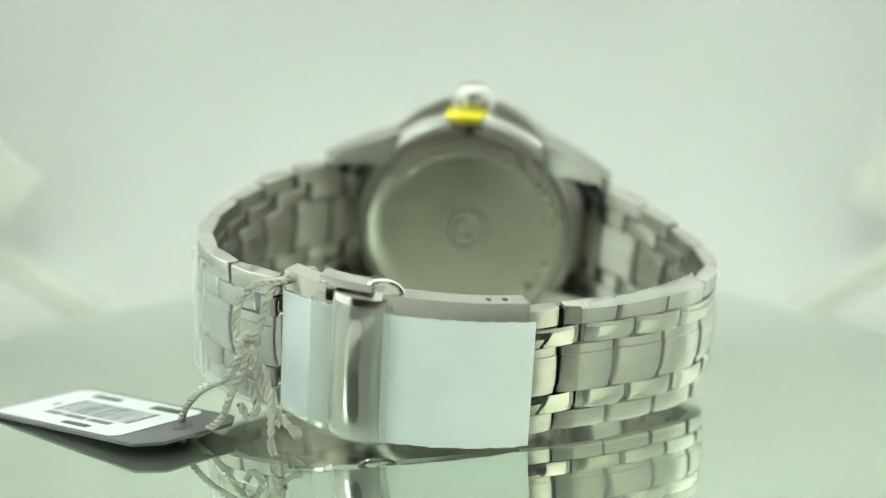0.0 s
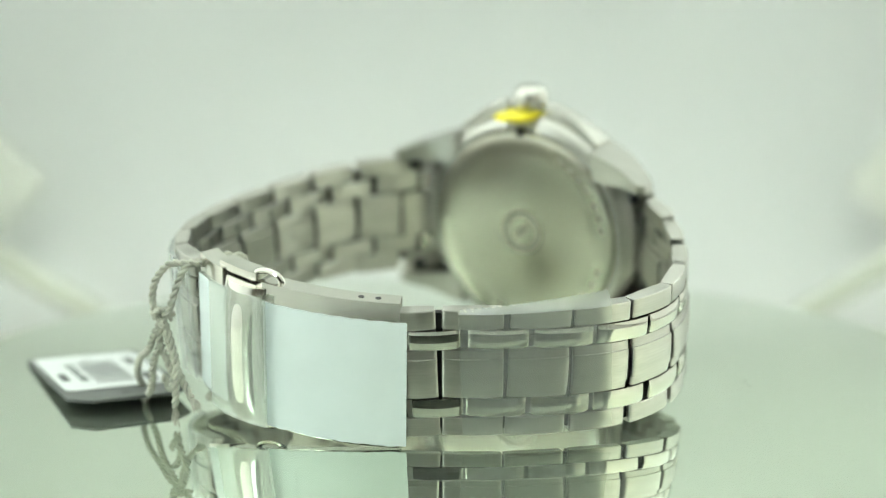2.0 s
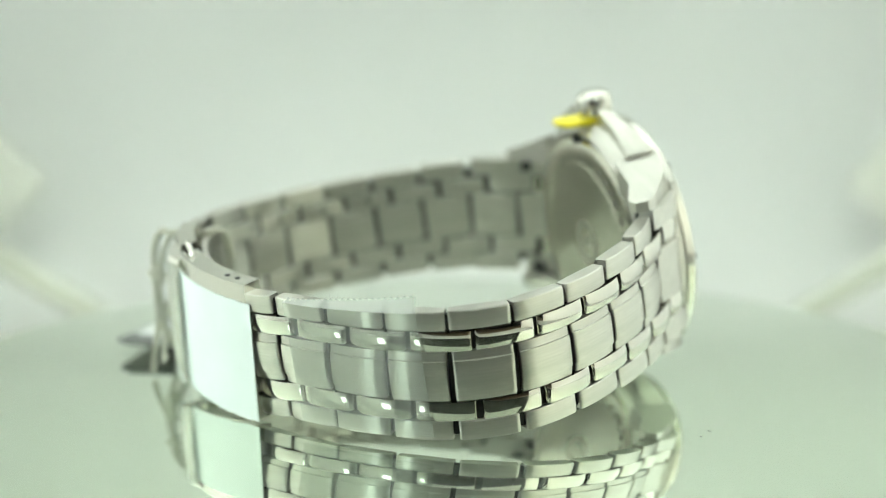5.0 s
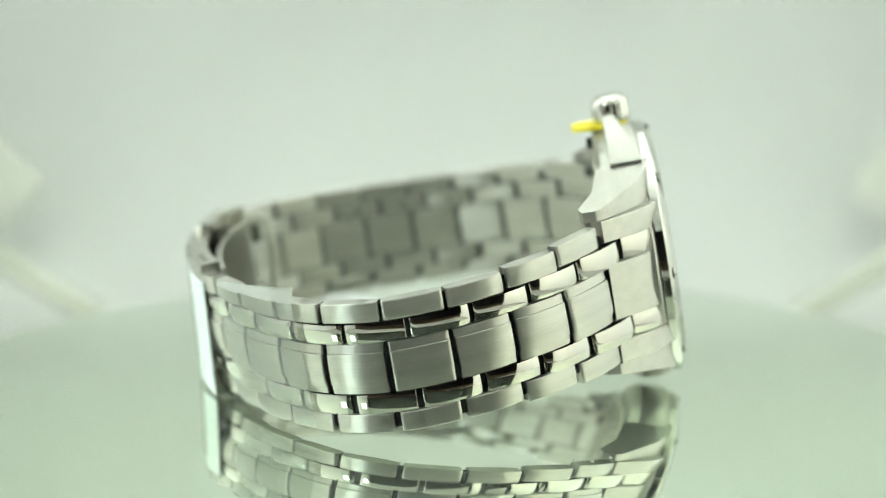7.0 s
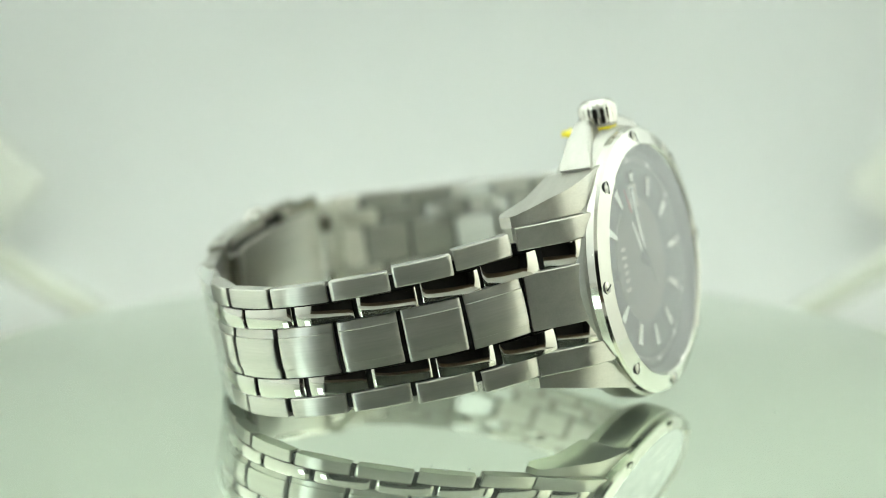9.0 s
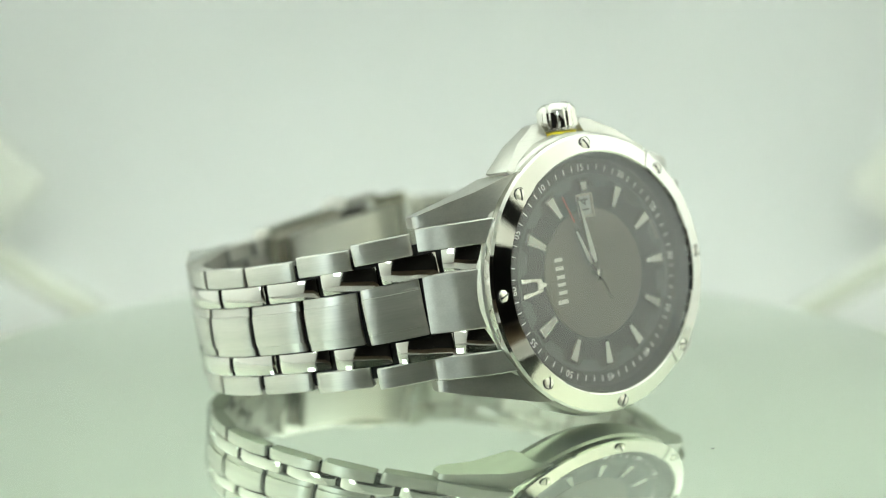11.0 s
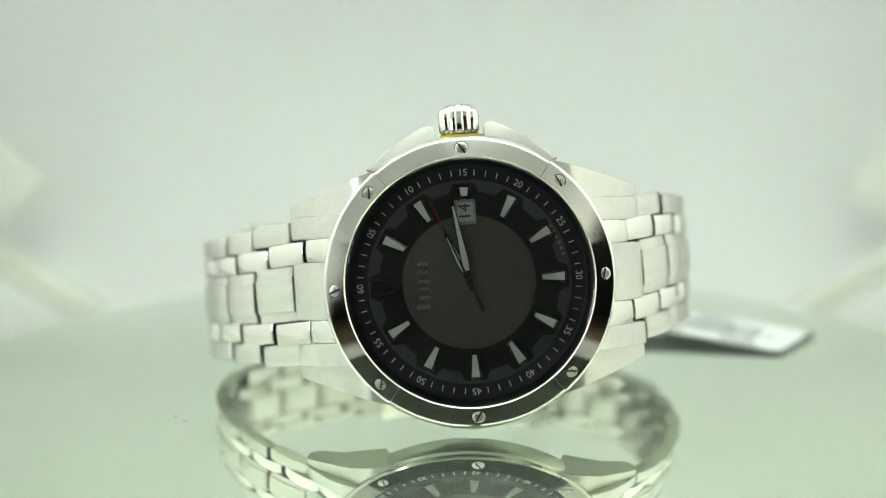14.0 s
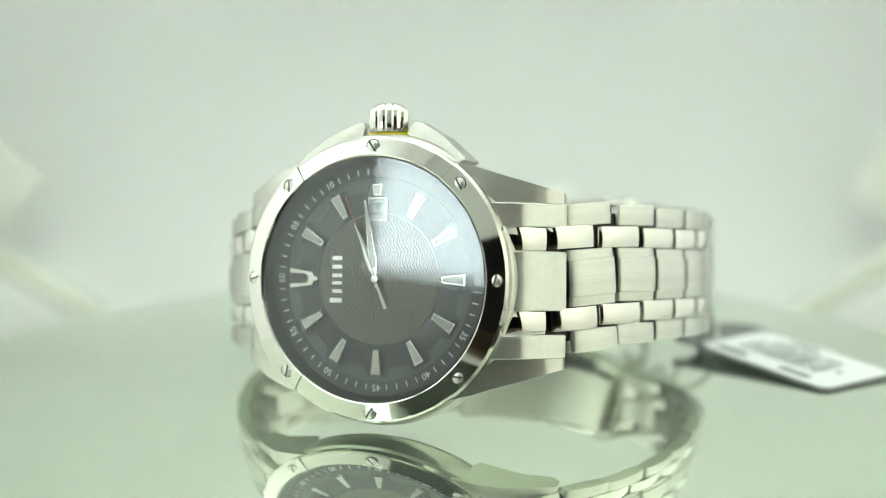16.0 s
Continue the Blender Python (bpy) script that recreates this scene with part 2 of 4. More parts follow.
def link_body(bm, out, L, c, arch=0.46):
    """A link from its cross-section (across, outward), with chamfered ends and a slight crown along its length."""
    my = sum(p[1] for p in out) / len(out)
    rings = []
    ends = [(L - d, k, arch * ((L - d) / L) ** 2.4) for d, k in ((0, 1.0), (0.3 * c, 0.3), (c, 0), (0.14 * L, 0), (0.28 * L, 0), (0.45 * L, 0), (0.7 * L, 0))]
    for x, k, low in [(-x, k, d) for x, k, d in ends] + [(0, 0, 0)] + ends[::-1]:
        ring = []
        for w, y in out:
            if k:
                w, y = w - math.copysign(min(c * k, abs(w)), w) * 0.8, y - math.copysign(c * k, y - my)
            xx = x * (1 - 0.42 * k / L) if k and y < my else x
            ring.append(bm.verts.new((xx, y - (low if y > my else -low * 0.3), -w)))
        rings.append(ring)
    n = len(out)
    for p, q in zip(rings, rings[1:]):
        for i in range(n):
            bm.faces.new((p[i], p[(i + 1) % n], q[(i + 1) % n], q[i]))
    bm.faces.new(rings[0])
    bm.faces.new(rings[-1])


def link_mesh(kind, length, width):
    key = (kind, round(length, 1), round(width, 1))
    if key in LINK_MESH:
        return LINK_MESH[key]
    L, W, T = key[1] / 2, key[2] / 2, THICK / 2
    bm = bmesh.new()
    if kind == "centre":
        # a brushed middle link: low raised band between two fine steps lengthwise
        out = [(-W, -T + 0.22), (-W + 0.18, -T), (W - 0.18, -T), (W, -T + 0.22), (W, T - 0.36), (W * 0.66, T - 0.22), (W * 0.64, T + 0.02), (W * 0.3, T + 0.09), (-W * 0.3, T + 0.09), (-W * 0.64, T + 0.02), (-W * 0.66, T - 0.22), (-W, T - 0.36)]
        link_body(bm, out, L, 0.2)
        box(bm, (-L + 0.5, -T - 0.2, -W * 0.62), (L - 0.5, -T + 0.2, W * 0.62))
    elif kind == "polished":
        dome = [(W * c, T - 0.12 - 0.14 * c * c) for c in (1, 0.75, 0.5, 0.25, 0, -0.25, -0.5, -0.75, -1)]
        link_body(bm, [(-W, -T + 0.22), (-W + 0.18, -T), (W - 0.18, -T), (W, -T + 0.22)] + dome, L, 0.22, 0.62)
    else:
        out = [(-W, -T + 0.2), (-W + 0.2, -T), (W - 0.2, -T), (W, -T + 0.2), (W, T - 0.42), (W - 0.15, T - 0.32), (0, T - 0.27), (-W + 0.15, T - 0.32), (-W, T - 0.42)]
        link_body(bm, out, L, 0.2)
    bmesh.ops.scale(bm, vec=(0.001,) * 3, verts=bm.verts)
    bmesh.ops.recalc_face_normals(bm, faces=bm.faces)
    me = bpy.data.meshes.new(kind + "_link")
    bm.to_mesh(me)
    bm.free()
    for p in me.polygons:
        p.use_smooth = True
    me.set_sharp_from_angle(angle=radians(28))
    me.materials.append(M_POL if kind == "polished" else M_BRUSH)
    if kind == "polished":
        me.materials.append(M_BRUSH)
        for p in me.polygons:
            p.material_index = 1 if p.normal.y < -0.5 else 0
    LINK_MESH[key] = me
    return me


def bracelet(path, sag, side, last, pitch, half):
    g, p = spline(path)
    j0 = np.argmin(np.linalg.norm(p - np.array(path[2]), axis=1))
    s = g - g[j0]
    sg = np.array(sag)

    def place(a):
        xy = np.array([np.interp(a, s, p[:, k]) for k in range(2)])
        return xy, np.interp(a, sg[:, 0], sg[:, 1])

    def piece(kind, a, b, lo, hi):
        pa, za = place(a)
        pb, zb = place(b)
        hw = half + (10.6 - half) * min(1.15, max(0, 1 - (a + b) / 2 / 20))
        A, B = Vector((*pa, za)), Vector((*pb, zb))
        if (B - A).length < 1.3:
            return None, 1
        x = (B - A).normalized() * (1 if side > 0 else -1)
        y = Vector((0, 0, 1)).cross(x)
        z = x.cross(y.normalized())
        y = z.cross(x).normalized()
        mid = (A + B) / 2 + z * (lo + hi) / 2 * hw
        # the outside of the band faces away from the loop's middle
        if y.dot(Vector((mid.x, mid.y + 36, 0))) < 0:
            y, z = -y, -z
        ob = new(kind + "_link", link_mesh(kind, (B - A).length - 0.5, (hi - lo) * hw - 0.16))
        ob.parent = watch
        ob.matrix_local = at(*mid, (x, y, z))
        return ob, (1 if z.z < 0 else -1)

    def arrow(ob, turn):
        """Small engraved arrow on a link's inner face."""
        bm = bmesh.new()
        prism(bm, [(-0.16 * turn, -0.75 * turn), (0.16 * turn, -0.75 * turn), (0.16 * turn, 0.05 * turn), (0.42 * turn, 0.05 * turn), (0.0, 0.75 * turn), (-0.42 * turn, 0.05 * turn), (-0.16 * turn, 0.05 * turn)], 0.0, 0.05)
        for v in bm.verts:
            v.co = Vector((v.co.x, -THICK / 2 - 0.06 + v.co.z, v.co.y))
        part("engraved_arrow", bm, M_GAP, ob, "dark engraved arrow", smooth=False)

    # end links, curved up to the bezel
    for lo, hi, kind in ROWS:
        bm = bmesh.new()
        hw = 10.62
        e0, e1 = s[0] + 0.3, -0.25 if kind != "polished" else -3.5
        prev = None
        for i in range(11):
            q = e0 + (e1 - e0) * i / 10
            xy, _ = place(q)
            t = place(q + 0.4)[0] - place(q - 0.4)[0]
            t /= np.linalg.norm(t)
            nr = np.array([-t[1], t[0]])
            if nr[0] * xy[0] + nr[1] * (xy[1] + 36) < 0:
                nr = -nr
            top = 1.12 if kind == "centre" else 1.05
            cut = 0.15 if i == 10 else 0.0
            prof = ((-1.4, lo * hw + 0.03), (top - 0.12 - cut, lo * hw + 0.03), (top - cut, lo * hw + 0.16), (top - cut, hi * hw - 0.16), (top - 0.12 - cut, hi * hw - 0.03), (-1.4, hi * hw - 0.03))
            if kind == "polished":
                bend = 0.1 + 0.25 * max(0, (i - 5) / 5) ** 2
                prof = prof[:1] + tuple((top - bend - 0.3 * c * c * 0.6, (lo + hi) / 2 * hw + c * ((hi - lo) / 2 * hw - 0.05)) for c in (-1, -0.6, -0.2, 0.2, 0.6, 1)) + prof[-1:]
            ring = [bm.verts.new((*(xy + nr * o), w)) for o, w in prof]
            if prev:
                k = len(prof)
                for j in range(k):
                    bm.faces.new((prev[j], prev[(j + 1) % k], ring[(j + 1) % k], ring[j]))
            else:
                bm.faces.new(ring)
            prev = ring
        bm.faces.new(prev)
        part("end_link", bm, M_POL if kind == "polished" else M_BRUSH, watch, sharp=20)
    for k in range(0, last):
        for lo, hi, kind in ROWS:
            a, b = (k * pitch, (k + 1) * pitch)
            if kind == "polished":
                a, b = a - 3.3, b - 3.3
            if kind == "polished" and k == last - 1:
                piece(kind, a, b, lo, hi)
                piece(kind, b, b + 3.3, lo, hi)
                continue
            ob, turn = piece(kind, a, b, lo, hi)
            if ob and kind == "polished" and lo > 0 and side < 0 and k in (3, 4, 5):
                arrow(ob, turn)
    # dark sheet behind the joints, their shade put into its colour
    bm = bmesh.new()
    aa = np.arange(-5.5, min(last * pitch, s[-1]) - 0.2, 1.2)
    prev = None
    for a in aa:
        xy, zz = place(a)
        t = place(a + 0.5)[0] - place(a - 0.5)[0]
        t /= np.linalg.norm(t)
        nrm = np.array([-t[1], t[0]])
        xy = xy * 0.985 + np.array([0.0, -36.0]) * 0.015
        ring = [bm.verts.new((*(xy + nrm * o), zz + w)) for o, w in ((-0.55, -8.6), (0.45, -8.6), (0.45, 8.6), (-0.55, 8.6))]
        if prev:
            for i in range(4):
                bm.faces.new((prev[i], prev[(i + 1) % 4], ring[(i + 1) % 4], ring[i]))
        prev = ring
    part("joint_shade_sheet", bm, M_GAP, watch, "dark sheet standing in for the shade between the links")


bracelet(PATH12, SAG12, 1, 9, 8.85, 9.3)
bracelet(PATH6, SAG6, -1, 8, 8.76, 9.6)


# ---- more materials ----
# black shapes in this stand in for the shade inside slots and holes
M_DARKPOL = plain("recess_shade_black", (0.02, 0.02, 0.02), 0.4, 0.0)
M_BLACK = plain("black_dial_lacquer", (0.021, 0.022, 0.021), 0.3, 0.0, 0.0, 900, rvary=0.0)
M_CHAP = plain("dark_chapter_ring", (0.022, 0.025, 0.025), 0.4, 0.0, 0.0, 900, rvary=0.0)
M_GREY = plain("grey_satin_dial_ring", (0.085, 0.098, 0.092), 0.42, 0.0, 0.02, 2500, 0.0, rvary=0.01)
M_LUME = plain("white_lume", (0.90, 0.91, 0.86), 0.6, 0.0, 0.04, 3000)
M_PRINT = plain("pale_grey_print", (0.88, 0.89, 0.87), 0.6, 0.0)
M_RED = plain("red_lacquer", (0.42, 0.03, 0.02), 0.35, 0.0)
M_YEL = plain("yellow_plastic", (0.85, 0.72, 0.02), 0.4, 0.0, 0.06, 400)
M_PAPER = plain("bluish_white_film", (0.82, 0.88, 0.90), 0.42, 0.0, 0.03, 160, 0.12)
M_CARD = plain("dark_grey_card", (0.11, 0.115, 0.11), 0.55, 0.0, 0.15, 700, 0.1)
M_LABEL = plain("white_label_paper", (0.64, 0.66, 0.65), 0.5, 0.0, 0.03, 500)
M_INK = plain("black_ink", (0.07, 0.07, 0.07), 0.6, 0.0)
M_CORD = plain("silver_grey_cord", (0.46, 0.455, 0.385), 0.55, 0.0, 0.2, 1500, 0.3)
M_SATIN = plain("satin_clasp_steel", (0.62, 0.605, 0.55), 0.2, 1.0, 0.03, 900, 0.004, rvary=0.03)
M_CATCH = plain("satin_catch_steel", (0.72, 0.70, 0.65), 0.17, 1.0, 0.03, 900, 0.004, rvary=0.03)
M_SCREW = plain("screw_steel", (0.62, 0.60, 0.54), 0.3, 1.0, 0.03, 3000)
M_ENGR = plain("etched_steel", (0.40, 0.385, 0.33), 0.36, 1.0, 0.08, 3000)


def guilloche_material():
    m = plain("engine_turned_dial", (0.15, 0.138, 0.11), 0.36, 0.35, 0.08, 1500)
    nt = m.node_tree
    b = nt.nodes["Principled BSDF"]
    tc = nt.nodes.new("ShaderNodeTexCoord")
    wv = nt.nodes.new("ShaderNodeTexWave")
    wv.bands_direction = "Z"
    wv.inputs["Scale"].default_value = 620
    wv.inputs["Distortion"].default_value = 0.0
    sep = nt.nodes.new("ShaderNodeSeparateXYZ")
    sn = nt.nodes.new("ShaderNodeMath")
    sn.operation = "SINE"
    ml = nt.nodes.new("ShaderNodeMath")
    ml.operation = "MULTIPLY"
    ml.inputs[1].default_value = 2100.0
    am = nt.nodes.new("ShaderNodeMath")
    am.operation = "MULTIPLY_ADD"
    am.inputs[1].default_value = 0.00034
    cb = nt.nodes.new("ShaderNodeCombineXYZ")
    nt.links.new(tc.outputs["Object"], sep.inputs[0])
    nt.links.new(sep.outputs[2], ml.inputs[0])
    nt.links.new(ml.outputs[0], sn.inputs[0])
    nt.links.new(sn.outputs[0], am.inputs[0])
    nt.links.new(sep.outputs[0], am.inputs[2])
    nt.links.new(am.outputs[0], cb.inputs[2])
    nt.links.new(cb.outputs[0], wv.inputs[0])
    bp = node(nt, "ShaderNodeBump", Strength=0.35, Distance=0.00008)
    nt.links.new(wv.outputs[1], bp.inputs["Height"])
    nt.links.new(bp.outputs[0], b.inputs["Normal"])
    return m


def turned_material():
    m = plain("circular_brushed_steel", (0.46, 0.445, 0.375), 0.26, 1.0, 0.015, 1200, rvary=0.008)
    nt = m.node_tree
    b = nt.nodes["Principled BSDF"]
    b.inputs["Anisotropic"].default_value = 0.75
    tg = nt.nodes.new("ShaderNodeTangent")
    tg.direction_type, tg.axis = "RADIAL", "Y"
    nt.links.new(tg.outputs[0], b.inputs["Tangent"])
    return m


def clear_material(name, tint, rough, strength, body=0.0):
    """A thin clear sheet: straight-through light with a glossy skin."""
    m, nt, b = material(name)
    out = nt.nodes["Material Output"]
    tr = node(nt, "ShaderNodeBsdfTransparent", Color=(*tint, 1))
    gl = node(nt, "ShaderNodeBsdfGlossy", Color=(1, 1, 1, 1), Roughness=rough)
    fr = node(nt, "ShaderNodeFresnel", IOR=1.5)
    ml = nt.nodes.new("ShaderNodeMath")
    ml.operation = "MULTIPLY"
    ml.inputs[1].default_value = strength
    if body:
        df = node(nt, "ShaderNodeBsdfDiffuse", Color=(0.8, 0.82, 0.8, 1))
        m2 = node(nt, "ShaderNodeMixShader", Fac=body)
        nt.links.new(tr.outputs[0], m2.inputs[1])
        nt.links.new(df.outputs[0], m2.inputs[2])
        tr = m2
    mx = nt.nodes.new("ShaderNodeMixShader")
    nt.links.new(fr.outputs[0], ml.inputs[0])
    nt.links.new(ml.outputs[0], mx.inputs[0])
    nt.links.new(tr.outputs[0], mx.inputs[1])
    nt.links.new(gl.outputs[0], mx.inputs[2])
    nt.links.new(mx.outputs[0], out.inputs["Surface"])
    nt.nodes.remove(b)
    return m


M_GUIL = guilloche_material()
M_TURN = turned_material()
M_CRYSTAL = clear_material("crystal", (0.97, 0.98, 0.97), 0.0, 2.0)
M_FROST = clear_material("frosted_film", (0.90, 0.93, 0.92), 0.35, 0.3, 0.2)
M_TAPE = clear_material("clear_tape", (0.90, 0.92, 0.89), 0.25, 0.6, 0.18)
M_TORN = clear_material("milky_tape", (0.85, 0.87, 0.84), 0.3, 0.4, 0.32)


# ---- case ----
def soften(bm, off, seg=2):
    es = [e for e in bm.edges if len(e.link_faces) == 2 and e.calc_face_angle(0) > 0.7]
    bmesh.ops.bevel(bm, geom=es, offset=off, segments=seg, affect="EDGES", profile=0.6)
    return bm


def build_case():
    bm = bmesh.new()
    lathe(bm, [(16.2, -1.9), (19.8, -1.9), (20.2, -2.4), (20.45, -3.7), (20.3, -6.6), (19.4, -8.2), (18.4, -8.8), (18.0, -8.8), (17.9, -8.3), (15.5, -8.3)], 128)
    part("case_body", bm, M_CASEB, watch)
    for sx in (-1, 1):
        for sz in (-1, 1):
            # horn that sweeps from the bezel down to the bracelet
            out = [(10.5, -0.95), (14.3, -1.1), (16.0, -1.85), (18.2, -3.4), (20.8, -5.7), (22.6, -7.4), (24.2, -9.0), (24.6, -9.9), (24.2, -11.8), (22.8, -12.3), (19.0, -10.0), (13.0, -9.0)]
            bm = bmesh.new()
            prism(bm, out, 0.0, 1.0, 0.0)
            for v in bm.verts:
                f = min(1, max(0, (v.co.x - 11.5) / 13.0))
                outer = 12.5 + 4.0 * (1 - f) ** 1.1
                if v.co.z < 0.5:
                    v.co.x = max(v.co.x, 13.4)
                v.co.z = 10.66 if v.co.z < 0.5 else outer - 0.08 * max(0, -v.co.y - 6)
            for v in bm.verts:
                r = math.hypot(v.co.x, v.co.z)
                if v.co.y > -4 and r > 19.6:
                    v.co.y = min(v.co.y, -0.75 - 0.7 * (r - 19.6))
            soften(bm, 0.3, 2)
            bmesh.ops.scale(bm, vec=(sx, 1, sz), verts=bm.verts)
            part("lug", bm, M_BRUSH, watch, sharp=32)
    for sx in (-1, 1):
        bm = bmesh.new()
        prism(bm, [(3.5, 17.5), (3.35, 21.6), (4.0, 22.3), (5.4, 22.0), (9.2, 19.8), (13.4, 16.3), (9.0, 14.0)], -6.8, -2.0, 0.35)
        for v in bm.verts:
            slope = 0.55 * max(0, v.co.y - 17.0) if v.co.z > -4 else 0.0
            v.co = Vector((v.co.x * sx, v.co.z - slope, v.co.y))
        part("crown_guard", bm, M_CASEB, watch)
    # bezel in four stepped quarters
    for a0, a1, kind in ((52.5, 127.5, 0), (232.5, 307.5, 0), (-52.5, 52.5, 1), (127.5, 232.5, 1)):
        prof = [(17.1, -1.6), (17.1, 0.1), (17.3, 0.28), (19.55, -0.48), (19.85, -0.8), (19.85, -1.9)] if kind == 0 else \
               [(17.1, -1.6), (17.1, 0.25), (17.3, 0.42), (19.7, -0.36), (20.05, -0.75), (20.05, -1.9)]
        bm = bmesh.new()
        lathe(bm, prof, 60, a0 + 0.12, a1 - 0.12, True)
        part("bezel_quarter", bm, M_POL, watch, sharp=9)
    for i in range(8):
        a = radians(45 * i)
        m = at(18.4 * math.cos(a), -0.25, 18.4 * math.sin(a)) @ Matrix.Rotation(radians(200 + 71 * i * i), 4, "Y")
        bm = bmesh.new()
        lathe(bm, [(0, 0.5), (0.45, 0.46), (0.74, 0.37), (0.9, 0.2), (0.9, -0.6)], 24)
        s = part("screw", bm, M_SCREW, watch, "polished slotted screw", m)
        bm = box(bmesh.new(), (-0.8, 0.2, -0.12), (0.8, 0.515, 0.12))
        part("slot", bm, M_DARKPOL, s)
        bm = bmesh.new()
        lathe(bm, [(0.9, 0.2 if i % 2 == 0 else 0.26), (1.0, 0.2 if i % 2 == 0 else 0.26), (1.0, -0.4)], 24)
        part("screw_recess", bm, M_DARKPOL, s)
    bm = bmesh.new()
    lathe(bm, [(0, 0.1), (16.85, 0.1), (17.09, 0.0), (17.09, -0.3)], 96)
    c = part("crystal", bm, M_CRYSTAL, watch, "clear flat watch crystal", sharp=4)
    c.visible_shadow = False


def build_back():
    bm = bmesh.new()
    lathe(bm, [(0, -9.3), (13.4, -9.3), (13.5, -9.22), (13.7, -9.22), (13.8, -9.3), (16.6, -9.3), (17.3, -9.1), (17.8, -8.3)], 128)
    part("case_back", bm, M_TURN, watch, "circular-brushed steel case back")
    bm = bmesh.new()
    lathe(bm, [(2.5, -9.3), (2.5, -9.36), (3.9, -9.36), (3.9, -9.3)], 64)
    part("engraved_ring", bm, M_ENGR, watch)
    bm = bmesh.new()
    prism(bm, [(-1.2, -1.4), (-0.5, -1.4), (0.1, 0.2), (1.1, -0.4), (1.2, 1.3), (0.3, 1.5), (-0.3, 0.3), (-1.1, 0.9)], -9.36, -9.28)
    for v in bm.verts:
        v.co = Vector((v.co.x, v.co.z, v.co.y))
    part("engraved_mark", bm, M_ENGR, watch)
    arc_text("STAINLESS STEEL", 15.3, 1.4, 203, 120, -9.33)
    for i, a in enumerate((60, 52, 44, 36, 25, 17, 9, -20, -30, -40, -52, -62, -75, -85, -96, -108)):
        bm = box(bmesh.new(), (-0.75, -0.05, -0.5), (0.75, 0.0, 0.5))
        m = at(15.3 * math.cos(radians(a)), -9.29, 15.3 * math.sin(radians(a))) @ Matrix.Rotation(radians(-a + 90), 4, "Y")
        part("engraved_bar", bm, M_ENGR, watch, "", m)
    bm = box(bmesh.new(), (-0.55, -9.6, 16.9), (0.55, -8.2, 18.6), 0.1, 1)
    part("back_notch", bm, M_DARKPOL, watch)


def glyphs(text, size, thick=0.03):
    cu = bpy.data.curves.new("glyph", "FONT")
    cu.body, cu.size, cu.align_x, cu.align_y, cu.extrude = text, size, "CENTER", "CENTER", thick
    cu.resolution_u = 3
    ob = bpy.data.objects.new("glyph", cu)
    me = bpy.data.meshes.new_from_object(ob)
    bm = bmesh.new()
    bm.from_mesh(me)
    bpy.data.objects.remove(ob)
    bpy.data.meshes.remove(me)
    return bm


def letter(text, size, pos, right, up, mat, name="numeral", thick=0.03, parent=None):
    bm = glyphs(text, size, thick)
    r, u = Vector(right), Vector(up)
    return part(name, bm, mat, parent or watch, "", at(*pos, (r, u, r.cross(u))), smooth=False)


def arc_text(text, radius, size, a0, a1, y):
    """Engraving on the case back, read from behind; angles as seen from behind, from the right."""
    n = len(text)
    for i, ch in enumerate(text):
        if ch == " ":
            continue
        a = radians(a0 + (a1 - a0) * i / (n - 1))
        up = Vector((math.cos(a), 0, math.sin(a)))
        letter(ch, size, up * radius + Vector((0, y, 0)), up.cross(Vector((0, -1, 0))), up, M_ENGR, "engraved_letter")


def build_slots():
    """Dark solid boxes standing in for the shaded spring bar slots on the inside of the end links."""
    for sx in (-1, 1):
        for z in (9.3, -9.3):
            bm = box(bmesh.new(), (-0.8, -0.75, -0.85), (0.8, 0.75, 0.85), 0.15, 1)
            part("spring_bar_slot", bm, M_DARKPOL, watch, "", at(sx * 21.3, -9.6, z) @ Matrix.Rotation(radians(sx * -52), 4, "Z"))


build_case()
build_back()
build_slots()


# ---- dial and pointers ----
def radial(phi):
    a = radians(phi)
    return Vector((math.cos(a), 0, math.sin(a)))


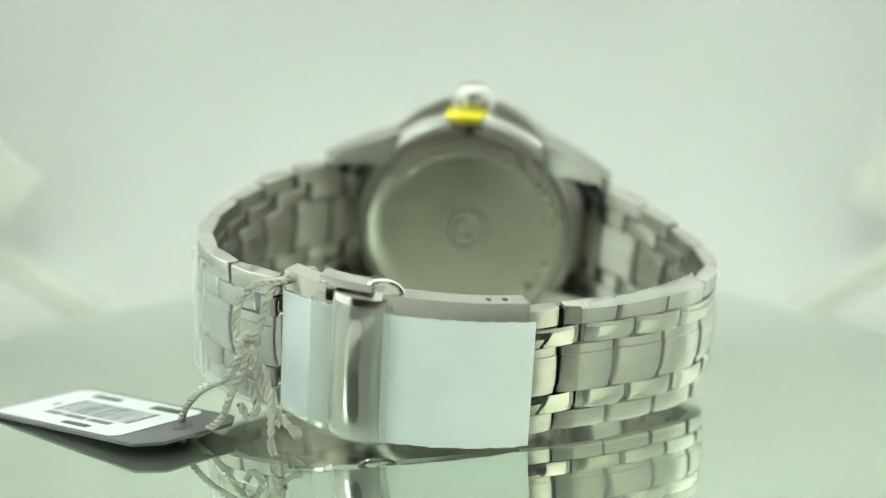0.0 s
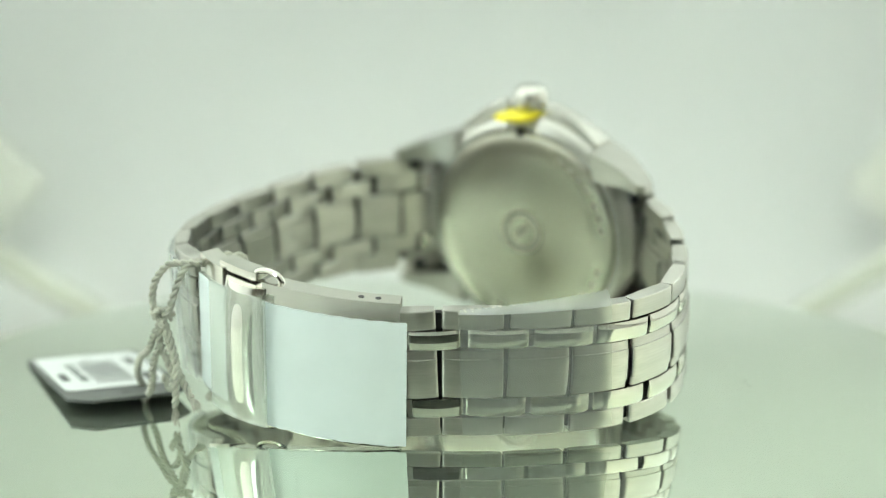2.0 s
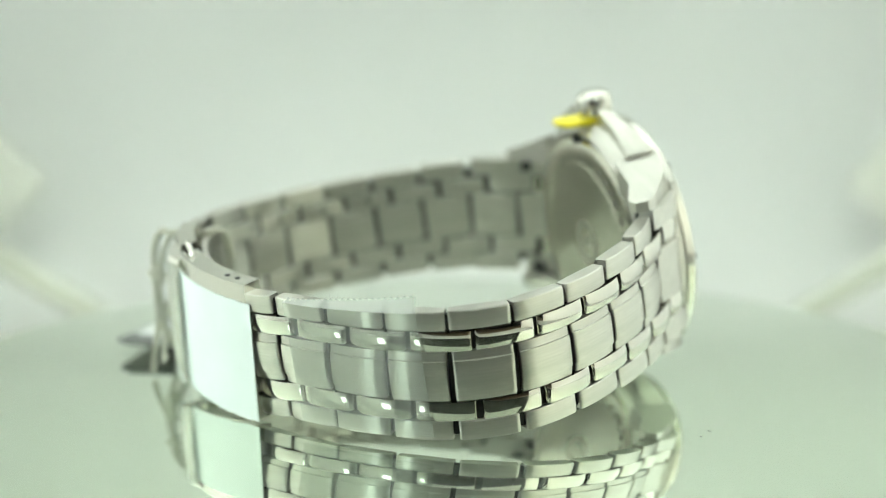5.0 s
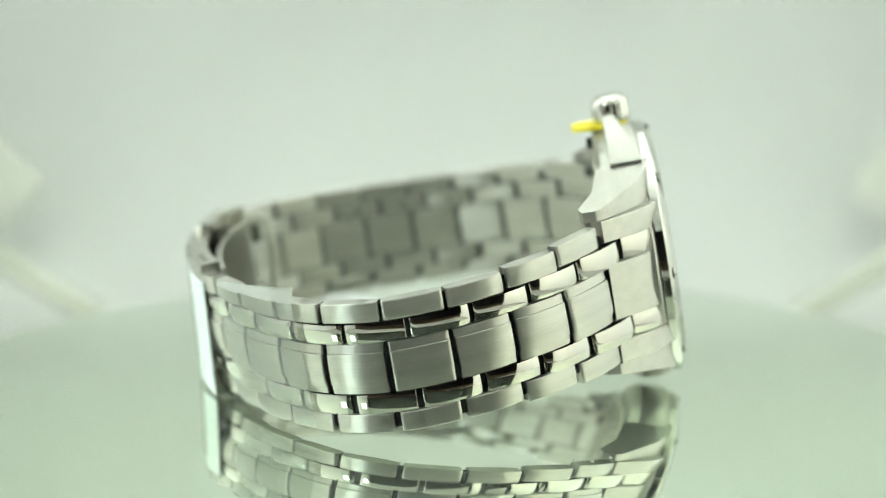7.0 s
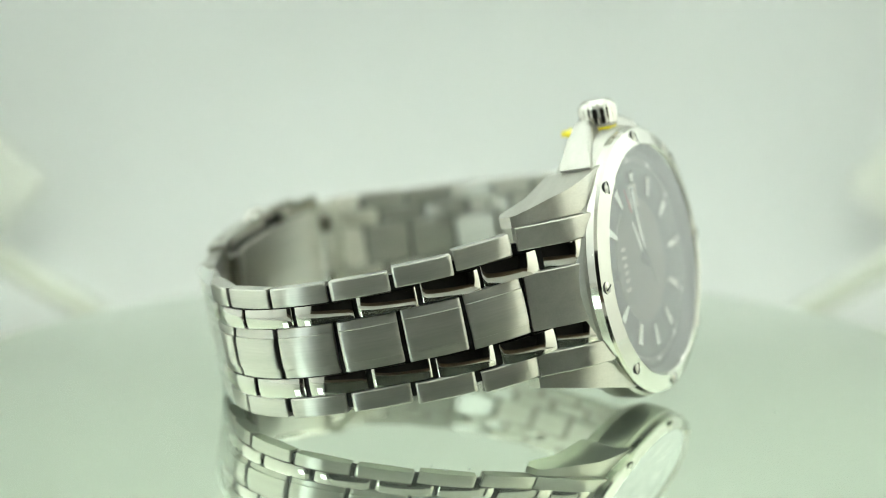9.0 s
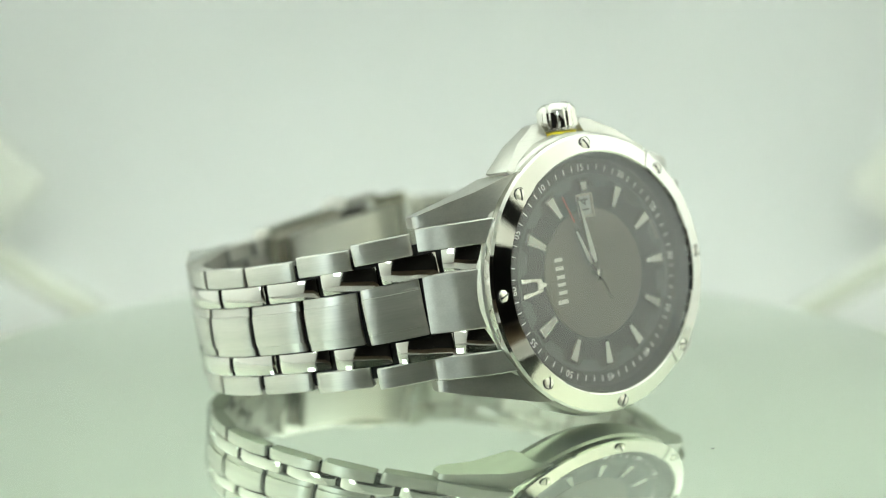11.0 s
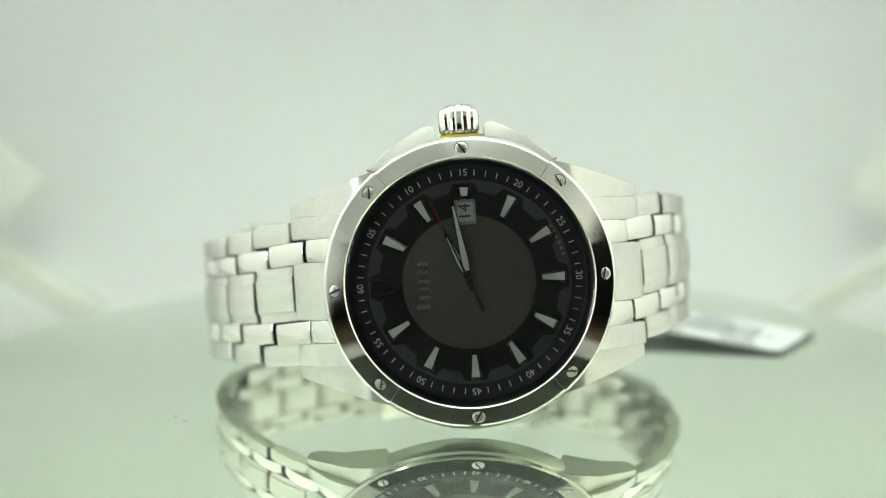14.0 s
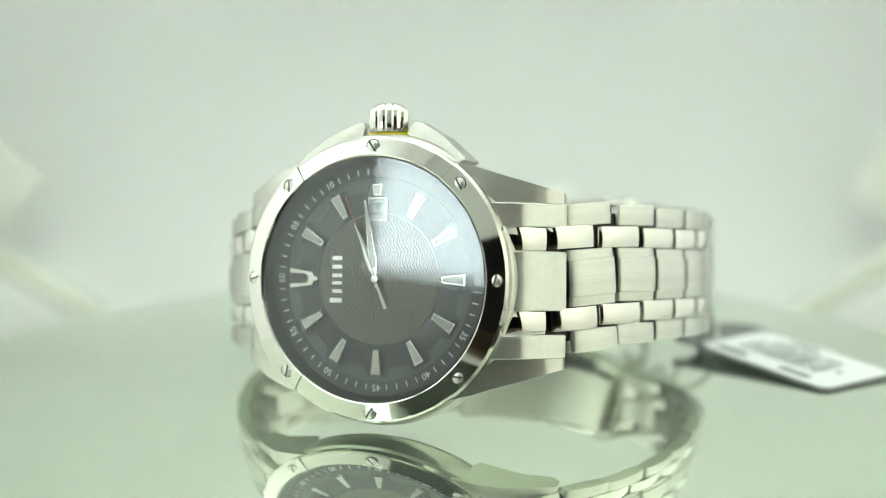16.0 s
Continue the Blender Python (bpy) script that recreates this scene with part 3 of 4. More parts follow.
def build_dial():
    bm = bmesh.new()
    lathe(bm, [(0, -2.2), (15.4, -2.2), (15.4, -2.6), (0, -2.6)], 96)
    part("dial_plate", bm, M_BLACK, watch, "glossy black dial plate")
    bm = bmesh.new()
    lathe(bm, [(0, -2.08), (9.15, -2.08), (9.3, -2.2)], 96)
    part("dial_centre", bm, M_GUIL, watch, "dark brown engine-turned dial centre")
    bm = bmesh.new()
    lathe(bm, [(14.1, -2.15), (14.2, -1.98), (15.95, -1.9), (16.3, -1.75), (17.05, -0.6), (17.09, -0.3)], 120)
    part("chapter_ring", bm, M_CHAP, watch, "dark sloping minute ring")
    # grey ring with a notch at each hour
    bm = bmesh.new()
    inner = []
    for h in range(12):
        for d, r in ((-9.5, 12.5), (-6.2, 13.75), (6.2, 13.75), (9.5, 12.5)):
            inner.append((30 * h + d, r))
        inner += [(30 * h + 12, 12.5), (30 * h + 15, 12.5), (30 * h + 18, 12.5)]
    vi = [bm.verts.new(radial(a) * r + Vector((0, -2.1, 0))) for a, r in inner]
    vo = [bm.verts.new(radial(a) * 14.15 + Vector((0, -2.1, 0))) for a, r in inner]
    vd = [bm.verts.new(radial(a) * r + Vector((0, -2.25, 0))) for a, r in inner]
    n = len(inner)
    for i in range(n):
        j = (i + 1) % n
        bm.faces.new((vi[i], vi[j], vo[j], vo[i]))
        bm.faces.new((vd[i], vd[j], vi[j], vi[i]))
    part("hour_ring", bm, M_GREY, watch, "grey notched hour ring", smooth=False)
    slope = Vector((0, 0.05, 0))
    for k in range(60):
        e = radial(6 * k)
        up = (e + slope).normalized()
        right = e.cross(Vector((0, 1, 0)))
        if k % 5 == 0:
            label = "%02d" % (k if k else 60)
            letter(label, 1.35, e * 15.1 + Vector((0, -1.91, 0)), right, up, M_PRINT, "numeral")
        else:
            if "tick" not in LINK_MESH:
                bm = box(bmesh.new(), (-0.07, -0.42, -0.02), (0.07, 0.42, 0.03))
                bmesh.ops.scale(bm, vec=(0.001,) * 3, verts=bm.verts)
                me = bpy.data.meshes.new("minute_tick")
                bm.to_mesh(me)
                bm.free()
                me.materials.append(M_PRINT)
                LINK_MESH["tick"] = me
            ob = new("minute_tick", LINK_MESH["tick"])
            ob.parent = watch
            ob.matrix_local = at(*(e * 15.1 + Vector((0, -1.92, 0))), (right, up, right.cross(up)))
    for h in range(1, 12):
        e = radial(30 * h)
        right = e.cross(Vector((0, 1, 0)))
        r0, r1, w0, w1 = (9.75, 13.45, 0.52, 0.92) if h != 3 else (11.6, 13.4, 0.68, 0.9)
        m = at(*(e * (r0 + r1) / 2), (right, e, right.cross(e)))
        L = (r1 - r0) / 2
        bm = prism(bmesh.new(), [(-w0, -L), (w0, -L), (w1, L), (-w1, L)], -2.2, -1.62, 0.12, 1)
        ix = part("hour_index", bm, M_POL, watch, "applied steel hour baton", m)
        q = 0.3
        bm = prism(bmesh.new(), [(-w0 + q * 0.8, -L + q), (w0 - q * 0.8, -L + q), (w1 - q, L - q), (-w1 + q, L - q)], -1.9, -1.585)
        part("lume", bm, M_LUME, ix, "white lume filling", smooth=False)
    # plain emblem at twelve
    half = [(9.25, 0.28), (10.05, 0.28), (10.1, 1.0), (11.6, 1.12), (13.8, 1.5), (13.8, 0.72), (12.4, 0.62), (11.6, 0.8), (11.0, 0.6), (10.8, 0.2)]
    emblem = [(r, -w) for r, w in half] + [(r, w) for r, w in reversed(half)]
    bm = prism(bmesh.new(), emblem, -2.2, -1.75, 0.08, 1)
    for v in bm.verts:
        v.co = Vector((v.co.x, v.co.z, v.co.y))
    part("emblem", bm, M_POL, watch, "plain polished forked emblem")
    # maker's name as six plain bars
    for i in range(6):
        w = (0.62, 0.5, 0.45, 0.52, 0.55, 0.55)[i]
        z = -3.05 + (0, 1.3, 2.45, 3.5, 4.75, 5.95)[i]
        hgt = 0.95 if i == 0 else 0.75
        bm = box(bmesh.new(), (5.6, -2.08, z - w * 0.5), (5.6 + 2 * hgt, -2.03, z + w * 0.5))
        part("name_bar", bm, M_SCREW, watch, smooth=False)
    for i in range(6):
        e = radial(149 + 3.6 * i)
        right = e.cross(Vector((0, 1, 0)))
        bm = box(bmesh.new(), (-0.2, -0.2, 0), (0.2, 0.2, 0.02))
        part("serial_bar", bm, M_ENGR, watch, "", at(*(e * 13.5 + Vector((0, -2.1, 0))), (right, e, right.cross(e))), smooth=False)
    # date window
    bm = bmesh.new()
    for lo, hi in (((-1.5, -2.1, 7.95), (-1.12, -1.7, 11.45)), ((1.12, -2.1, 7.95), (1.5, -1.7, 11.45)), ((-1.12, -2.1, 7.95), (1.12, -1.7, 8.35)), ((-1.12, -2.1, 11.05), (1.12, -1.7, 11.45))):
        box(bm, lo, hi, 0.1, 1)
    part("date_frame", bm, M_SCREW, watch, "polished date window frame")
    bm = box(bmesh.new(), (-1.2, -2.15, 8.2), (1.2, -2.04, 11.2))
    part("date_disc", bm, M_LABEL, watch, "white date disc", smooth=False)
    letter("14", 2.35, (0, -2.0, 9.7), (0, 0, 1), (1, 0, 0), M_INK, "date_number")


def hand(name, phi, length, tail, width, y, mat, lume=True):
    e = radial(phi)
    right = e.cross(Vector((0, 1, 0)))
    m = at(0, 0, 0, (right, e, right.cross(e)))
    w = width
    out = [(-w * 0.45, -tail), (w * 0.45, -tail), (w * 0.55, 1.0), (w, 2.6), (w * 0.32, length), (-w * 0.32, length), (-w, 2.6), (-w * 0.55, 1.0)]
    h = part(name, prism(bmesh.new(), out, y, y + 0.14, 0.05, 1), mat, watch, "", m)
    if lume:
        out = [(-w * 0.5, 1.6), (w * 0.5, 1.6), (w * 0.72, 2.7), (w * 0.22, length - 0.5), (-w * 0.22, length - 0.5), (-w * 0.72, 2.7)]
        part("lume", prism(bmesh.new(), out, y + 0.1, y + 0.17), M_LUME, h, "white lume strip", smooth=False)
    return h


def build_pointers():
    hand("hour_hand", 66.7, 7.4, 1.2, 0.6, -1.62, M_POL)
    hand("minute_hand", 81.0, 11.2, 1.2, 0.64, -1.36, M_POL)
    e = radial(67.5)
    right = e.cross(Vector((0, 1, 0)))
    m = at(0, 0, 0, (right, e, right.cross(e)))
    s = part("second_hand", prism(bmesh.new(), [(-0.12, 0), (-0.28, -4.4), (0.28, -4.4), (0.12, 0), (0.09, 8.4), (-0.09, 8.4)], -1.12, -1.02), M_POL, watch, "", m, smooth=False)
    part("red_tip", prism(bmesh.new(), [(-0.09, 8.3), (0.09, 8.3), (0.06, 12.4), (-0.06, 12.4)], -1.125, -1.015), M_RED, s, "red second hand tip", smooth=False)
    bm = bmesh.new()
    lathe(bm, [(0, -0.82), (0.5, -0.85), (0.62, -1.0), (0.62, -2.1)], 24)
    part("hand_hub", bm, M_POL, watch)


build_dial()
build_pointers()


# ---- crown ----
def build_crown():
    bm = bmesh.new()
    prof = [(0.0, 24.75), (1.7, 24.7), (2.35, 24.35), (2.75, 23.8), (2.85, 23.4), (2.85, 21.2), (2.6, 20.7), (1.3, 20.6), (1.3, 18.0)]
    n = 112
    rings = []
    for i in range(n):
        a = 2 * math.pi * i / n
        ring = []
        for r, z in prof:
            f = 1.0 - (0.05 * max(0.0, math.cos(14 * a)) ** 2 if 2.5 < r else 0)
            ring.append(bm.verts.new((r * f * math.cos(a), -5.2 + r * f * math.sin(a), z)))
        rings.append(ring)
    for i in range(n):
        p, q = rings[i], rings[(i + 1) % n]
        for j in range(len(prof) - 1):
            bm.faces.new((p[j], p[j + 1], q[j + 1], q[j]))
    bmesh.ops.remove_doubles(bm, verts=bm.verts, dist=1e-4)
    part("crown", bm, M_POL, watch, "polished fluted crown")
    out = [(-1.6, -3.0), (1.6, -3.0), (2.8, -4.6), (3.1, -6.6), (3.2, -9.6), (2.4, -11.2), (0, -11.7), (-2.4, -11.2), (-3.2, -9.6), (-3.1, -6.6), (-2.8, -4.6)]
    out = [(x + 0.22 * (y + 4.5), y) for x, y in out]
    part("crown_stop", prism(bmesh.new(), out, 19.85, 20.6, 0.12, 1), M_YEL, watch, "yellow plastic crown stopper")


build_crown()


# ---- clasp ----
CLASP = [(15.7, -70.8), (10.9, -73.2), (5.4, -75.0), (-1.0, -76.1), (-7.5, -76.0), (-13.0, -74.9), (-17.5, -72.8)]
CS, CP = spline(CLASP, 0.2)
CLEN = CS[-1]


def clasp_at(s, off=0.0):
    i = np.clip(s, 0, CLEN)
    over = s - i
    xy = np.array([np.interp(i, CS, CP[:, k]) for k in range(2)])
    t = np.array([np.interp(min(i + 0.6, CLEN), CS, CP[:, k]) - np.interp(max(i - 0.6, 0), CS, CP[:, k]) for k in range(2)])
    t /= np.linalg.norm(t)
    n = np.array([t[1], -t[0]]) * (1 if t[0] < 0 else 1)
    if n[1] > 0:
        n = -n
    return xy + n * off + t * over


def clasp_x(x):
    return float(np.interp(0.1 - 0.92 * x, -CP[:, 0], CS))


def strip(bm, s0, s1, o0, o1, zfun, n=20, bulge=0.0):
    """A curved slab along the clasp, from offset o0 to o1, between two heights given along its way."""
    prev = None
    first = None
    for i in range(n + 1):
        f = i / n
        s = s0 + (s1 - s0) * f
        lo, hi = (z + 2.8 * min(1, max(0, s / CLEN)) for z in zfun(f))
        b = bulge * math.sin(math.pi * f)
        a0, a1 = clasp_at(s, o0), clasp_at(s, o1 + b)
        ring = [bm.verts.new((*a0, lo)), bm.verts.new((*a1, lo)), bm.verts.new((*a1, hi)), bm.verts.new((*a0, hi))]
        if prev:
            for k in range(4):
                bm.faces.new((prev[k], prev[(k + 1) % 4], ring[(k + 1) % 4], ring[k]))
        else:
            bm.faces.new(ring)
        prev = ring
    bm.faces.new(prev)
    return bm


def build_clasp():
    z0, z1 = -8.9, 11.6
    c = part("clasp_cover", soften(strip(bmesh.new(), 0, clasp_x(-3.5), -3.0, 0.0, lambda f: (z0, z1)), 1.5, 5), M_SATIN, watch, "brushed steel folding clasp cover")
    for x in (14.2, 11.8):
        p = clasp_at(clasp_x(x), -1.5)
        bm = bmesh.new()
        lathe(bm, [(0, 0), (0.42, 0), (0.42, -0.4)], 16)
        bmesh.ops.rotate(bm, verts=bm.verts, cent=(0, 0, 0), matrix=Matrix.Rotation(radians(90), 3, "X"))
        part("adjust_hole", bm, M_DARKPOL, c, "", at(p[0], p[1], z1 + 0.04 + 2.8 * clasp_x(x) / CLEN))
    # domed safety catch, its free edge bowed
    bm = bmesh.new()
    grid = []
    n, k = 16, 14
    for g in range(k + 1):
        h = g / k
        a, b = clasp_x(-3.9) - 1.0 * (2 * h - 1) ** 2, clasp_x(-10.6)
        row = []
        for i in range(n + 1):
            f = i / n
            at_s = a + (b - a) * f
            off = 0.35 + 1.35 * math.sin(math.pi * (0.06 + 0.88 * f)) ** 0.8 - 0.5 * abs(2 * h - 1) ** 6
            row.append(bm.verts.new((*clasp_at(at_s, off), z0 + 0.2 + (z1 - z0 - 1.0) * h + 2.8 * at_s / CLEN)))
        grid.append(row)
    for p, q in zip(grid, grid[1:]):
        for i in range(n):
            bm.faces.new((p[i], p[i + 1], q[i + 1], q[i]))
    rim = grid[0] + [r[-1] for r in grid[1:]] + grid[-1][-2::-1] + [r[0] for r in grid[-2:0:-1]]
    low = []
    for v in rim:
        sv = clasp_x((-v.co.x - 0.1 + 0.2) / -0.92)
        low.append(bm.verts.new((*(clasp_at(sv, -2.4)), v.co.z)))
    for i in range(len(rim)):
        bm.faces.new((rim[i], rim[(i + 1) % len(rim)], low[(i + 1) % len(rim)], low[i]))
    part("safety_catch", bm, M_CATCH, watch, "polished domed safety catch", sharp=60)
    bm = strip(bmesh.new(), clasp_x(-12.0), CLEN, -3.0, -0.2, lambda f: (z0 + 0.5 * f, z1 - 0.3))
    part("clasp_end", soften(bm, 1.3, 5), M_SATIN, watch)
    for z, up in ((z1 - 0.7, 1), (z0 + 0.7, -1)):
        pts = []
        for i in range(13):
            a = math.pi * i / 12
            p = clasp_at(clasp_x(-3.6 + 2.9 * math.cos(a)), -1.6 + 0.2)
            pts.append((p[0], p[1], z + up * 1.7 * math.sin(a)))
        part("finger_tab", tube(bmesh.new(), [(x, y, z + 1.75) for x, y, z in pts], 0.42, 10), M_POL, watch)
    bm = strip(bmesh.new(), clasp_x(-5.2), clasp_x(-13.2), -3.2, -0.6, lambda f: (z1 - 0.5, z1 + 0.55))
    part("catch_plate", soften(bm, 0.4, 3), M_SATIN, watch)
    # folded inner blade
    bm = strip(bmesh.new(), clasp_x(13.0), clasp_x(-17.5), -5.0, -4.2, lambda f: (-6.6, 9.2))
    part("clasp_blade", soften(bm, 0.25), M_BRUSH, watch, "brushed inner folding blade")
    bm = strip(bmesh.new(), clasp_x(-14.5), clasp_x(-17.8), -4.4, -2.4, lambda f: (-6.0, 8.6))
    part("blade_hinge", soften(bm, 0.3), M_POL, watch)
    bm = strip(bmesh.new(), clasp_x(14.0), clasp_x(10.8), -4.4, -2.4, lambda f: (-6.0, 8.6))
    part("blade_hinge", soften(bm, 0.3), M_POL, watch)
    # protective film on the cover
    part("protective_film", strip(bmesh.new(), -1.0, clasp_x(-3.2), 0.05, 0.22, lambda f: (z0 + 0.35 + 0.10 * math.sin(f * 41) * math.sin(f * 17) - 0.2 * f, 8.95 + 0.12 * math.sin(f * 3.0) + 0.05 * math.sin(f * 47)), 60), M_PAPER, watch, "bluish white protective film")
    part("protective_film", strip(bmesh.new(), clasp_x(-10.3), CLEN - 0.2, 0.0, 0.2, lambda f: (z0 + 1.0 + 0.06 * math.sin(f * 31) + 1.6 * max(0, f - 0.5) ** 2, 8.7 - 0.2 * f), 30), M_PAPER, watch, "bluish white protective film")
    # clear tape over the catch
    bm = strip(bmesh.new(), clasp_x(-2.0), clasp_x(-13.5), 1.1, 1.13, lambda f: (z0 + 0.2, 9.8), 24, 0.5)
    t = part("clear_tape", bm, M_TAPE, watch, "clear wrinkled tape")
    t.visible_shadow = False


def lean(before, amount=0.1):
    """Lean the clasp's new parts outwards at their lower edge."""
    for ob in watch.children_recursive:
        if ob.name in before:
            continue
        if ob.name.startswith("adjust_hole"):
            ob.location.y += amount * ob.location.z
        else:
            for v in ob.data.vertices:
                v.co.y += amount * v.co.z


earlier = {ob.name for ob in watch.children_recursive}
build_clasp()
lean(earlier)


def build_tape():
    """Clear tape on the links beside the clasp, with a serrated torn edge standing above them."""
    g, p = spline(PATH12)
    tot = g[-1]
    s0, s1 = tot - 30.0, tot - 9.5
    bm, edge = bmesh.new(), bmesh.new()
    lo, hi, top = [], [], []
    n = 44
    for i in range(n + 1):
        s = s0 + (s1 - s0) * i / n
        q = np.array([np.interp(s, g, p[:, k]) for k in range(2)])
        t = np.array([np.interp(s + 0.5, g, p[:, k]) - np.interp(s - 0.5, g, p[:, k]) for k in range(2)])
        t /= np.linalg.norm(t)
        nr = np.array([-t[1], t[0]])
        if nr[0] * q[0] + nr[1] * (q[1] + 36) < 0:
            nr = -nr
        a = q + nr * 1.45
        b = q + nr * 0.5
        z = np.interp(s - (g[-1] - 70), [0, 42, 70], [-0.9, 0, 1.3])
        lo.append(bm.verts.new((*a, z - 8.6)))
        hi.append(bm.verts.new((*a, z + 9.2)))
        h = 9.5 + 1.8 * (1 - i / n) + (0.14 if i % 2 else -0.12)
        top.append(bm.verts.new((*b, z + h)))
    for i in range(n):
        bm.faces.new((lo[i], lo[i + 1], hi[i + 1], hi[i]))
    low_row, top_row = ([edge.verts.new(v.co) for v in row] for row in (hi, top))
    bmesh.ops.delete(bm, geom=top, context="VERTS")
    for i in range(n):
        edge.faces.new((low_row[i], low_row[i + 1], top_row[i + 1], top_row[i]))
    e = part("torn_tape_edge", edge, M_TORN, watch, "milky serrated edge of clear tape", sharp=60)
    e.visible_shadow = False
    t = part("clear_tape", bm, M_TAPE, watch, "clear tape with a serrated edge", smooth=False)
    t.visible_shadow = False


build_tape()


def build_frost():
    """Milky protective film over the last links before the clasp."""
    g, p = spline(PATH6)
    bm = bmesh.new()
    prev = None
    for i in range(25):
        q = g[-1] - 24.0 + 23.6 * i / 24
        xy = np.array([np.interp(q, g, p[:, k]) for k in range(2)])
        t = np.array([np.interp(q + 0.6, g, p[:, k]) - np.interp(q - 0.6, g, p[:, k]) for k in range(2)])
        t /= np.linalg.norm(t)
        nr = np.array([t[1], -t[0]])
        if nr[0] * xy[0] + nr[1] * (xy[1] + 36) < 0:
            nr = -nr
        xy = xy + nr * (1.55 + 0.12 * math.sin(i * 1.7))
        z = 0.9 + 2.0 * (i / 24)
        row = [bm.verts.new((*xy, z - 9.0)), bm.verts.new((*(xy + nr * 0.1), z)), bm.verts.new((*xy, z + 9.3))]
        if prev:
            for j in range(2):
                bm.faces.new((prev[j], prev[j + 1], row[j + 1], row[j]))
        prev = row
    f = part("frosted_film", bm, M_FROST, watch, "milky wrinkled protective film")
    f.visible_shadow = False


build_frost()


# ---- price tag and its cord (lie on the glass; places at the clip's start) ----
def cord(bm, pts, radius=0.37, pitch=2.2):
    pts = [(x + (0.8 if z > 24 else 0), y, z - 0.9 * max(0, z - 23)) for x, y, z in pts]
    g, p = spline(pts, 0.22)
    p = [Vector(v) for v in p]
    side = Vector((0.2, 1, 0.1))
    two = ([], [])
    for i, v in enumerate(p):
        t = (p[min(i + 1, len(p) - 1)] - p[max(i - 1, 0)]).normalized()
        side = (side - t * side.dot(t)).normalized()
        up = t.cross(side)
        a = 2 * math.pi * g[i] / pitch
        for k in (0, 1):
            b = a + math.pi * k
            two[k].append(v + (side * math.cos(b) + up * math.sin(b)) * radius * 0.75)
    for line in two:
        tube(bm, line, radius * 0.82, 7)


